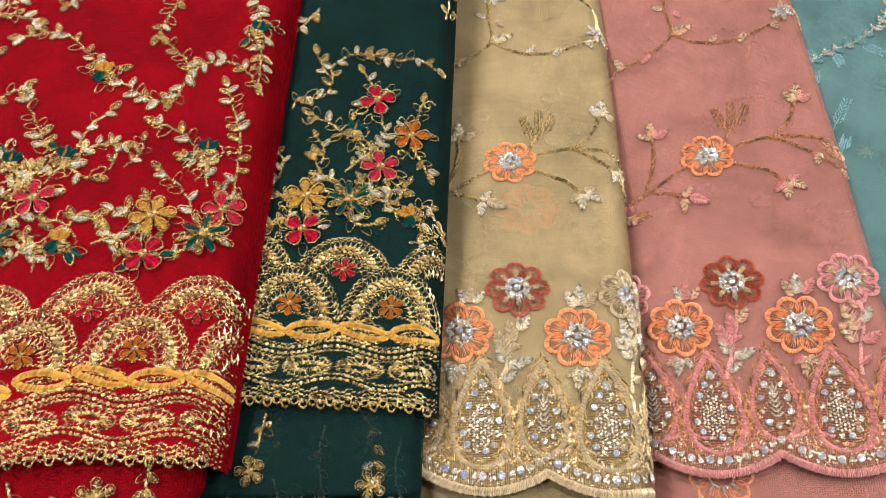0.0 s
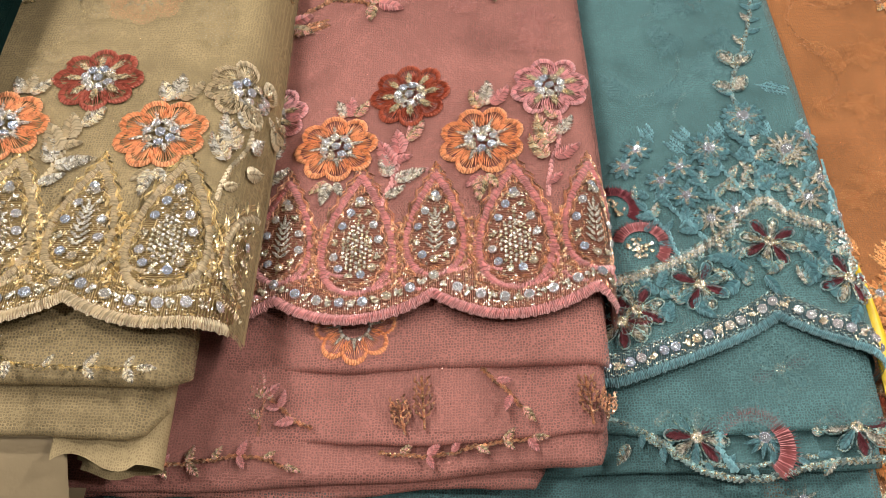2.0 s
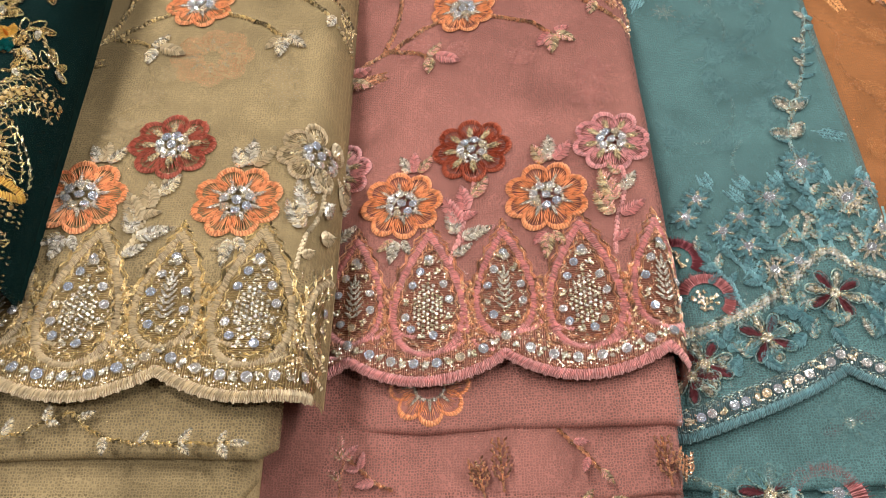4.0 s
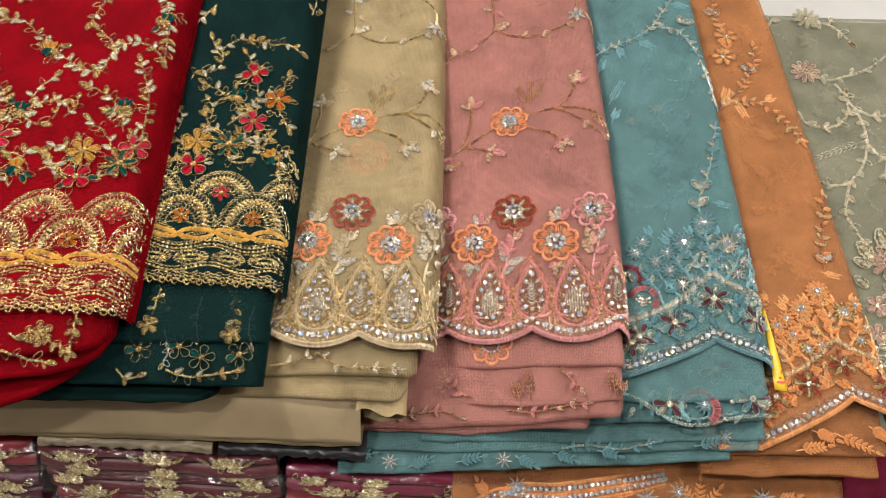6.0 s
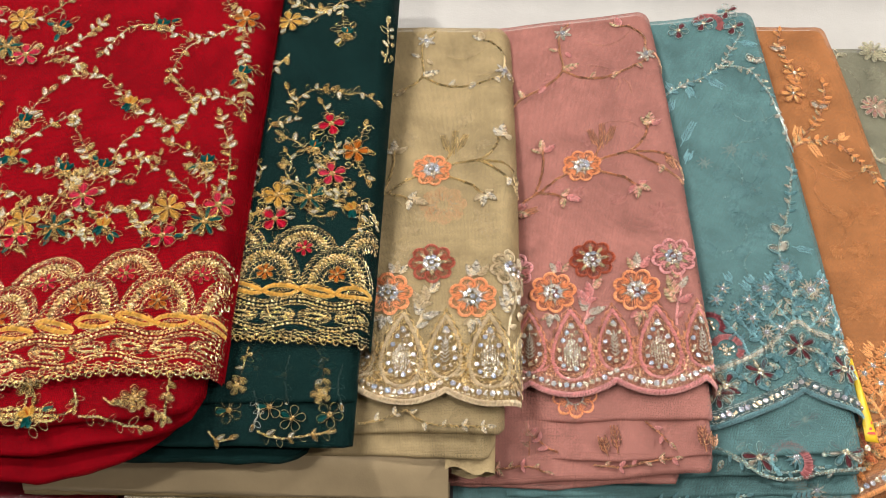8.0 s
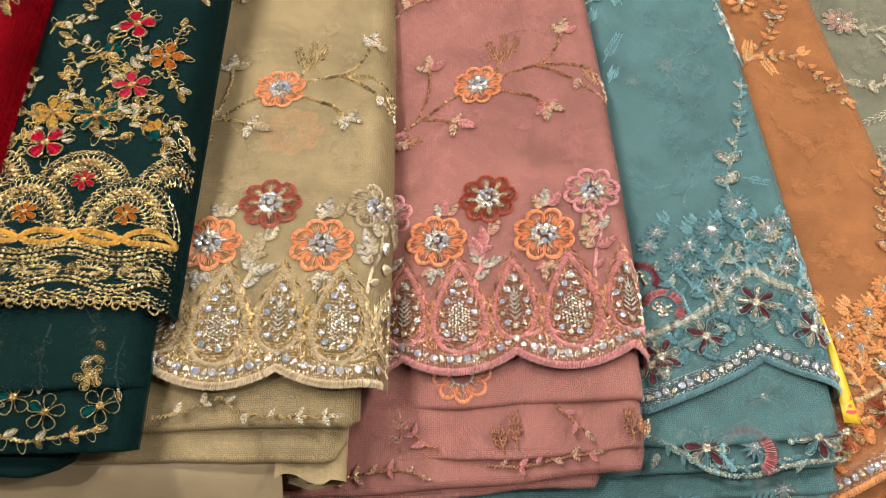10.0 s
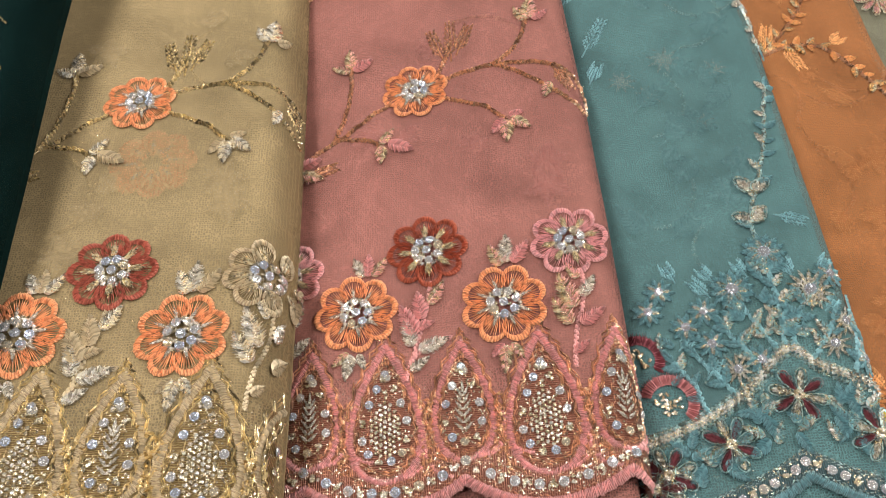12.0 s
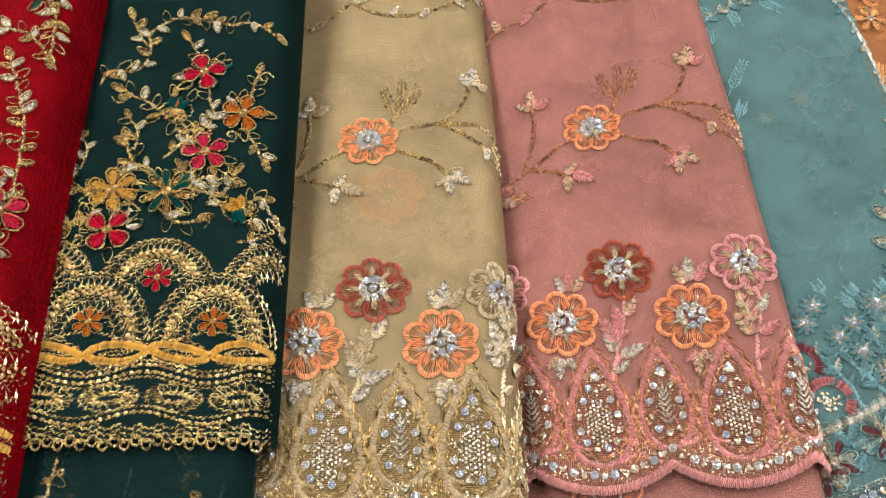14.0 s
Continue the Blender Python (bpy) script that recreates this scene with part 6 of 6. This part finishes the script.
for a in ((436, 285, 444, 262), (424, 280, 430, 302), (498, 150, 490, 168), (452, 250, 470, 236), (440, 205, 458, 190), (466, 282, 476, 290)):
    sprig(O_ if a[1] > 255 else O_.lowered(0.003), TO, a, SATIN["amber"], SATIN["amber"], 4, size=8)
for u_, v_ in ((439, 376), (432, 346)):
    loops(O_, TO, u_ / 1000, v_ / 1000, 0.013, COPPER, MIX["amber"], 6, middle=PELLET, label="copper flower with a silver middle")

# ---- grey-green length ----
TM = THING["mint"]
for pts in (((536, 352), (560, 344), (578, 349), (604, 360), (626, 376), (640, 392)), ((518, 297), (525, 280), (543, 276), (561, 282), (574, 300), (577, 323)), ((567, 338), (578, 315), (586, 292), (587, 262), (575, 227), (555, 201), (544, 167), (548, 151), (555, 132)),
            ((585, 303), (604, 295), (631, 301)), ((587, 255), (600, 237), (623, 221), (649, 230)), ((554, 202), (537, 199), (525, 203)), ((500, 418), (520, 440), (548, 436), (575, 432), (600, 446)), ((575, 432), (588, 420), (598, 404)), ((603, 235), (598, 218), (596, 209))):
    leafy(T_, TM, pts, 10, 18, SAGE, (None, MIX["cream"], SATIN["sage"]), 0.0018, "loop")
sprig(T_, TM, (587, 262, 524, 233), SAGE, SAGE, 6, size=8)
sprig(T_, TM, (600, 226, 594, 204), SAGE, SILVER, 4, size=6)
for u_, v_, m_ in ((536, 354, "shell"), (573, 108, "dusk"), (635, 301, "sage"), (635, 204, "sage"), (552, 438, "sage")):
    loops(T_, TM, u_ / 1000, v_ / 1000, 0.019 if m_ == "dusk" else 0.016, SAGE, MIX["shell"] if m_ != "sage" else SATIN["sage"], 10, middle=PELLET, label="silver-corded flower with pale satin petals")
for u_, v_ in ((552, 60), (566, 50), (545, 30), (570, 74), (590, 60), (580, 90)):
    loops(T_, TM, u_ / 1000, v_ / 1000, 0.011, SAGE, MIX["shell"], 5, middle=PELLET)
for a in ((560, 112, 548, 132), (575, 125, 572, 148), (588, 118, 600, 136), (595, 108, 614, 116), (556, 104, 540, 112), (600, 90, 618, 96), (548, 80, 536, 92)):
    leaf(T_, TM, a, "slim", SAGE, wide=1.2)
    leaf(T_, TM, a, "loop", SAGE, wide=1.1)
for v_ in (26, 16, 8, -2, -12):
    vine(T_, TM, ((500, v_), (530, v_ + 2), (560, v_), (600, v_ + 3)), 0.0014, SAGE, "border_cord", True)
for i_ in range(10):
    put("loop", SAGE, T_, TM, 0.5 + i_ * 0.011, 0.017, 0, 0.009, wide=1.4)
    put("loop", SAGE, T_, TM, 0.505 + i_ * 0.011, 0.003, 0, 0.009, wide=1.2)

# ---- lower layers in front of the paler lengths ----
b1_, p1_, l1_, o1_ = B_.lowered(0.0055), P_.lowered(0.0052), L_.lowered(0.0085), O_.lowered(0.0055)
leafy(b1_, THING["beige"], ((-4, -58), (16, -54), (32, -46), (44, -54), (60, -58), (97, -58)), 8, 14, OLIVE, (MIX["cream"],), 0.001, "leaf")
p2_, l2_ = P_.lowered(0.0082), L_.lowered(0.0052)
bloom(P_.lowered(0.0085), THING["pink"], 0.176, -0.015, 0.018, SATIN["coral"], MIX["coral"], turn=3, stones=False, label="coral flower half hidden under the net")
for a in ((208, -64, 206, -40), (276, -64, 274, -42), (200, -66, 196, -50), (282, -62, 284, -50)):
    sprig(p2_, THING["pink"], a, COPPER, COPPER, 2, size=7)
for pts in (((137, -64), (138, -50), (137, -42)), ((232, -38), (240, -46), (248, -56)), ((160, -62), (150, -56), (142, -48))):
    leafy(p2_, THING["pink"], pts, 9, 8, COPPER, (MIX["rose"], SATIN["rose"]), 0.0009, "leaf")
put("fan", SATIN["dusk"], l1_, TB, 0.352, -0.064, 50, 0.019, name="paisley", h=0.002, label="fan-shaped paisley in satin stitch")
daisy(l1_, TB, 0.358, -0.060, 0.010, SILVER, count=12, outer=SATIN["aqua"])
vine(l1_, TB, ((343, -74), (338, -62), (345, -50), (356, -44)), 0.0018, SATIN["aqua"], "stem", True, h=0.001)
vine(l1_, TB, ((292, -50), (310, -58), (330, -74), (352, -78), (380, -72), (408, -70)), 0.0016, STEEL, "vine", True, h=0.001)
for a in ((300, -62, 294, -72), (312, -54, 320, -46), (378, -60, 386, -50), (384, -70, 378, -78), (404, -60, 410, -52)):
    leaf(l1_, TB, a, "leaf", MIX["aqua"], h=0.0015)
for u_, v_ in ((329, -60), (396, -56)):
    loops(l1_, TB, u_ / 1000, v_ / 1000, 0.0135, STEEL, (SATIN["maroon"], SILVER, SATIN["aqua"]), 8, middle=PELLET, h=0.0015)
loops(l2_.lowered(0.003), TB, 0.370, -0.028, 0.014, STEEL, (SATIN["maroon"], None, SATIN["aqua"]), 6, middle=PELLET)
leafy(l1_, TB, ((300, -52), (312, -62), (330, -70), (350, -72), (378, -68)), 7, 9, STEEL, (SATIN["aqua"],), 0.001, "leaf")
for a in ((436, -92, 462, -88), (470, -76, 500, -92), (452, -74, 470, -82), (500, -70, 512, -80)):
    sprig(o1_, TO, a, SATIN["amber"], SATIN["amber"], 5, size=8, kind="leaf")
ghosts(L_, TB, 33, 0.12, 0.40, STEEL, SATIN["aqua"])
ghosts(O_, TO, 34, 0.05, 0.40, COPPER, SATIN["amber"], 20)
ghosts(T_, TM, 35, 0.12, 0.42, SAGE, SATIN["sage"], 20)


def low_border(p, thing):
    """Stone border of the lowest amber layer, seen along its front."""
    b, b2, b3 = Build(), Build(), Build()
    for k in range(2):
        arc = spline([(0.165 + 0.014 * k, -0.150), (0.19 + 0.012 * k, -0.136 + 0.004 * k), (0.24, -0.137 + 0.007 * k), (0.29, -0.128 + 0.007 * k), (0.335, -0.116 + 0.004 * k)], 0.0012)
        cord(b, p, arc, 0.0026, 0.002, bead=0.1)
        cord(b, p, [c + Vector((0, 0.0095)) for c in arc], 0.0016, 0.0014, bead=0.1)
        up = [c + Vector((0, 0.0048)) for c in arc]
        for d_ in (-0.0022, -0.0008, 0.0008, 0.0022):
            cord(b2, p, [c + Vector((0, d_)) for c in up], 0.0010, bead=0.35)
        for i, c in enumerate(up[::4]):
            stone(b3, p, c.x, c.y, 0.0018, 0.0014)
    b.link("border_edge", SATIN["amber"], thing, "satin-stitched edge of the lowest layer")
    b2.link("border_braid", COPPER, thing)
    tagged(b3.link("border_stone_fill", CRYSTAL, thing, smooth=False), kind="stuff")
    for u, v in ((318, -128), (346, -122), (420, -124), (205, -124)):
        daisy(p, thing, u / 1000, v / 1000, 0.011, SILVER, count=9)
    for a in ((360, -138, 350, -116), (362, -138, 366, -112), (364, -138, 382, -118), (300, -140, 318, -136), (430, -126, 448, -122), (180, -134, 172, -122), (270, -144, 292, -140)):
        sprig(p, thing, a, SATIN["amber"], SATIN["amber"], 4, kind="leaf", size=8)


class LowFold(Piece):
    def right(self, v):
        return 0.6


o9_ = LowFold("orange", lambda u, v: O_.height(max(u, 0.41), 0) - 0.0412, (0.6, 0, 0), 0.1, 0.1, 0.001, 0.0, 6)
low_border(o9_, TO)
b9_ = LowFold("blue", lambda u, v: L_.height(max(u, 0.29), 0) - 0.0207, (0.6, 0, 0), 0.0, 0.1, 0.001, 0.0, 5)
for a in ((60, -112, 80, -108), (110, -118, 128, -110), (150, -112, 172, -106), (200, -104, 216, -112), (232, -100, 250, -106), (270, -96, 288, -100), (350, -92, 372, -88)):
    sprig(b9_, TB, a, SATIN["aqua"], SATIN["aqua"], 4, kind="leaf", size=7)
for u_, v_ in ((95, -114), (190, -108), (375, -84)):
    daisy(b9_, TB, u_ / 1000, v_ / 1000, 0.008, SILVER, count=8)
leafy(b9_, TB, ((240, -96), (262, -92), (290, -94), (320, -88)), 7, 10, STEEL, (SATIN["aqua"],), 0.0009, "leaf")
p9_ = LowFold("pink", lambda u, v: P_.height(max(u, 0.17), 0) - 0.0115, (0.6, 0, 0), 0.0, 0.1, 0.001, 0.0, 4)
for pts in (((90, -80), (110, -78), (134, -74), (150, -78)), ((190, -72), (212, -74), (232, -70), (252, -68))):
    leafy(p9_, THING["pink"], pts, 8, 10, COPPER, (MIX["rose"], SATIN["rose"]), 0.0008, "leaf")


# ---- paper tag, bagged stacks below ----
M_TAG = plain("yellow_card", (0.75, 0.5, 0.02), 0.45, scale=40, vary=0.08, bump=0.05)
M_INK = plain("red_print", (0.6, 0.03, 0.02), 0.5, scale=60, vary=0.1)


def tag():
    b = Build()
    rows, uvs = [], []
    for i in range(12):
        s = i / 11
        v = 0.030 - 0.072 * s
        half = 0.001 + 0.0052 * s
        u = 0.4205 + 0.0075 * s
        rows.append([lay(u + half * k, v, -0.004 - 0.006 * s + 0.0015 * math.sin(3 * s + k)) for k in (-1, -0.3, 0.3, 1)])
        uvs.append([(k, s) for k in (-1, -0.3, 0.3, 1)])
    b.grid(rows, uvs)
    card = b.link("card", M_TAG)
    sol = card.modifiers.new("thick", "SOLIDIFY")
    sol.thickness = 0.0005
    t = empty("price_tag", "bright yellow paper tag tucked beside the blue fabric", "tag")
    card.parent = t
    for k, (du, dv, w, h) in enumerate(((0.0, 0.0, 0.009, 0.003), (-0.001, -0.005, 0.007, 0.002), (0.001, -0.009, 0.010, 0.002))):
        b = Build()
        b.grid([[lay(0.4272 + du * 0.6 + w * 0.75 * (x - 0.5), -0.027 + dv + h * y, -0.0078) for x in (0, 1)] for y in (0, 1)], [[(0, 0)] * 2] * 2)
        b.link("print_bar", M_INK, t)


tag()
SILKS = {"maroon": (0.125, 0.009, 0.022), "magenta": (0.24, 0.01, 0.05), "crimson_silk": (0.27, 0.01, 0.022), "wine": (0.10, 0.01, 0.033), "slate": (0.01, 0.011, 0.012), "cream_silk": (0.26, 0.21, 0.13), "dusty": (0.3, 0.13, 0.12)}
SILK = {k: plain(k, c, 0.42, scale=30, vary=0.25, bump=0.3, dist=0.002) for k, c in SILKS.items()}
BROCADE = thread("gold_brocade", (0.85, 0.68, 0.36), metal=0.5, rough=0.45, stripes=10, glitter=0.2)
M_FILM, nt_f, ns_f, ln_f, bs_f = mat("clear_film")
bs_f.inputs["Base Color"].default_value, bs_f.inputs["Roughness"].default_value = (1, 1, 1, 1), 0.12
tr_, mx_ = ns_f.new("ShaderNodeBsdfTransparent"), ns_f.new("ShaderNodeMixShader")
gl_, fz_ = ns_f.new("ShaderNodeBsdfGlossy"), node(nt_f, "ShaderNodeTexNoise", Scale=60.0, Detail=3.0)
tcf_ = ns_f.new("ShaderNodeTexCoord")
ln_f.new(tcf_.outputs["Object"], fz_.inputs["Vector"])
bf_ = node(nt_f, "ShaderNodeBump", Strength=0.9, Distance=0.007)
ln_f.new(fz_.outputs["Fac"], bf_.inputs["Height"])
gl_.inputs["Roughness"].default_value = 0.16
gl_.inputs["Color"].default_value = (0.9, 0.9, 0.92, 1)
ln_f.new(bf_.outputs["Normal"], gl_.inputs["Normal"])
mx_.inputs["Fac"].default_value = 0.075
ln_f.new(tr_.outputs["BSDF"], mx_.inputs[1])
ln_f.new(gl_.outputs["BSDF"], mx_.inputs[2])
ln_f.new(mx_.outputs["Shader"], ns_f["Material Output"].inputs["Surface"])


class Front:
    """The upright face of a stack, for motifs that lie on it."""

    def __init__(self, y, seed):
        self.y, self.seed = y, seed

    def frame3(self, u, v, turn=0.0, h=0.0):
        return Matrix.Translation((u, self.y - h, v)) @ Matrix.Rotation(radians(90), 4, "X") @ Matrix.Rotation(radians(turn), 4, "Z")


def bundle(x0, x1, z0, z1, y, key, label, seed):
    """One folded silk length in a clear bag: two rounded folds, woven motifs and a crinkled film."""
    e = empty("bagged_fabric", label, "folded fabric", "stacked bagged fabrics", at=(0, 0, 0))
    zm = (z0 + z1) / 2
    for k, (a, c) in enumerate(((z0, zm), (zm, z1))):
        b = Build()
        rows, uvs = [], []
        for j in range(41):
            x = x0 + (x1 - x0) * j / 40
            edge = min(1.0, 12 * min(j, 40 - j) / 40 + 0.25)
            r = (c - a) / 2 * (0.97 + 0.06 * noise.noise((x * 20, seed, k)))
            yy = y + 0.004 * noise.noise((x * 14, seed * 3, k)) + 0.004 * (1 - edge)
            row = [Vector((x, y + 0.24, (a + c) / 2 + r))]
            for i in range(9):
                t = math.pi * i / 8
                row.append(Vector((x, yy + 0.010 - 0.010 * math.sin(t), (a + c) / 2 + r * math.cos(t))))
            row.append(Vector((x, y + 0.24, (a + c) / 2 - r)))
            rows.append(row)
            uvs.append([(x, i * 0.01) for i in range(11)])
        b.grid(rows, uvs)
        b.link("fold", SILK[key], e)
        fr = Front(y - 0.0005, seed)
        rng = random.Random(seed * 7 + k)
        n = max(1, int((x1 - x0) / 0.052))
        for q in range(n):
            cx = x0 + (q + 0.5 + rng.uniform(-0.22, 0.22)) * (x1 - x0) / n
            for sd in range(7):
                t = 180 * sd / 6 + rng.uniform(-6, 6)
                put("leaf", BROCADE, fr, e, cx, (a + c) / 2 - (c - a) * 0.36, t, (c - a) * (0.85 + 0.1 * math.sin(radians(t))) * rng.uniform(0.8, 1.15), name="motif", wide=1.25, thick=0.4, h=0.0002)
            for sd in range(2):
                put("loop", BROCADE, fr, e, cx + rng.uniform(-0.018, 0.018), (a + c) / 2 + rng.uniform(-0.3, 0.2) * (c - a), rng.uniform(0, 360), 0.008, name="motif", h=0.0002)
            if k == seed % 2:
                for sd in (-1, 1):
                    put("slim", BROCADE, fr, e, cx + sd * 0.014, (a + c) / 2 - 0.004, 90 - sd * 50, 0.013, name="motif", h=0.0002)
    b = Build()
    rows, uvs = [], []
    for i in range(14):
        s = i / 13
        z = z1 + 0.002 - (z1 - z0 + 0.004) * s
        rows.append([Vector((x0 - 0.004 + (x1 - x0 + 0.008) * j / 50, y - 0.005 + 0.004 * noise.noise((j * 0.4, i * 0.5, seed)) + 0.02 * (2 * s - 1) ** 6, z)) for j in range(51)])
        uvs.append([(j, i) for j in range(51)])
    b.grid(rows, uvs)
    b.link("clear_bag", M_FILM, e, "crinkled clear plastic film")


Y_ = 0.262
LOWSTACK = (
    ("stack one", -0.47, -0.205, ((0.742, 0.776, "crimson_silk"), (0.706, 0.741, "wine"), (0.664, 0.705, "crimson_silk"), (0.622, 0.663, "maroon"))),
    ("stack two", -0.197, 0.0, ((0.752, 0.785, "maroon"), (0.718, 0.751, "maroon"), (0.676, 0.717, "crimson_silk"), (0.634, 0.675, "wine"), (0.59, 0.633, "maroon"))),
    ("stack three", 0.006, 0.235, ((0.728, 0.758, "magenta"), (0.69, 0.727, "crimson_silk"), (0.645, 0.689, "magenta"), (0.6, 0.644, "maroon"))),
    ("stack four", 0.242, 0.62, ((0.70, 0.742, "wine"), (0.655, 0.699, "crimson_silk"), (0.61, 0.654, "maroon"))))
n_ = 0
for name_, xa, xb, rows_ in LOWSTACK:
    for za, zb, key_ in rows_:
        n_ += 1
        bundle(xa, xb, za - 0.013, zb - 0.013, Y_ + 0.004 * math.sin(n_ * 2.1), key_, "folded %s brocade silk with gold motifs in a clear bag" % {"crimson_silk": "crimson", "wine": "wine-coloured", "maroon": "maroon", "magenta": "magenta"}[key_], n_)
# thin lengths squeezed between the stack and the net fabrics
for xa, xb, za, zb, key_, lab in ((-0.19, -0.05, 0.777, 0.786, "cream_silk", "cream fabric with a beaded edge, folded under the nets"), (-0.045, 0.075, 0.777, 0.786, "slate", "black tissue-like fabric crumpled under the beige net")):
    e_ = empty("folded_fabric", lab, "folded fabric")
    b_2 = Build()
    b_2.grid([[Vector((xa + (xb - xa) * j / 40, Y_ - 0.008 + (0.2 if i in (0, 8) else 0.006 * (1 - math.sin(math.pi * i / 8)) + 0.004 * noise.noise((j * 0.5, i * 0.6, 3))), za + (zb - za) * (0.5 + 0.5 * math.cos(math.pi * i / 8)))) for i in range(9)] for j in range(41)], [[(j * 0.01, i * 0.01) for i in range(9)] for j in range(41)])
    b_2.link("fold", SILK[key_], e_)
# counter and its shelf, under the stacks
tagged(box("counter", (-0.95, 0.30, 0.0), (1.25, 1.6, 0.585), M_WOOD, bevel=0.004), "dark laminate shop counter under the fabrics", "counter", kind="structure")
tagged(box("shelf_board", (-0.95, 0.22, 0.56), (1.25, 0.298, 0.588), M_WOOD, bevel=0.003), "dark laminate shelf edge under the stacks", "shelf", kind="structure")
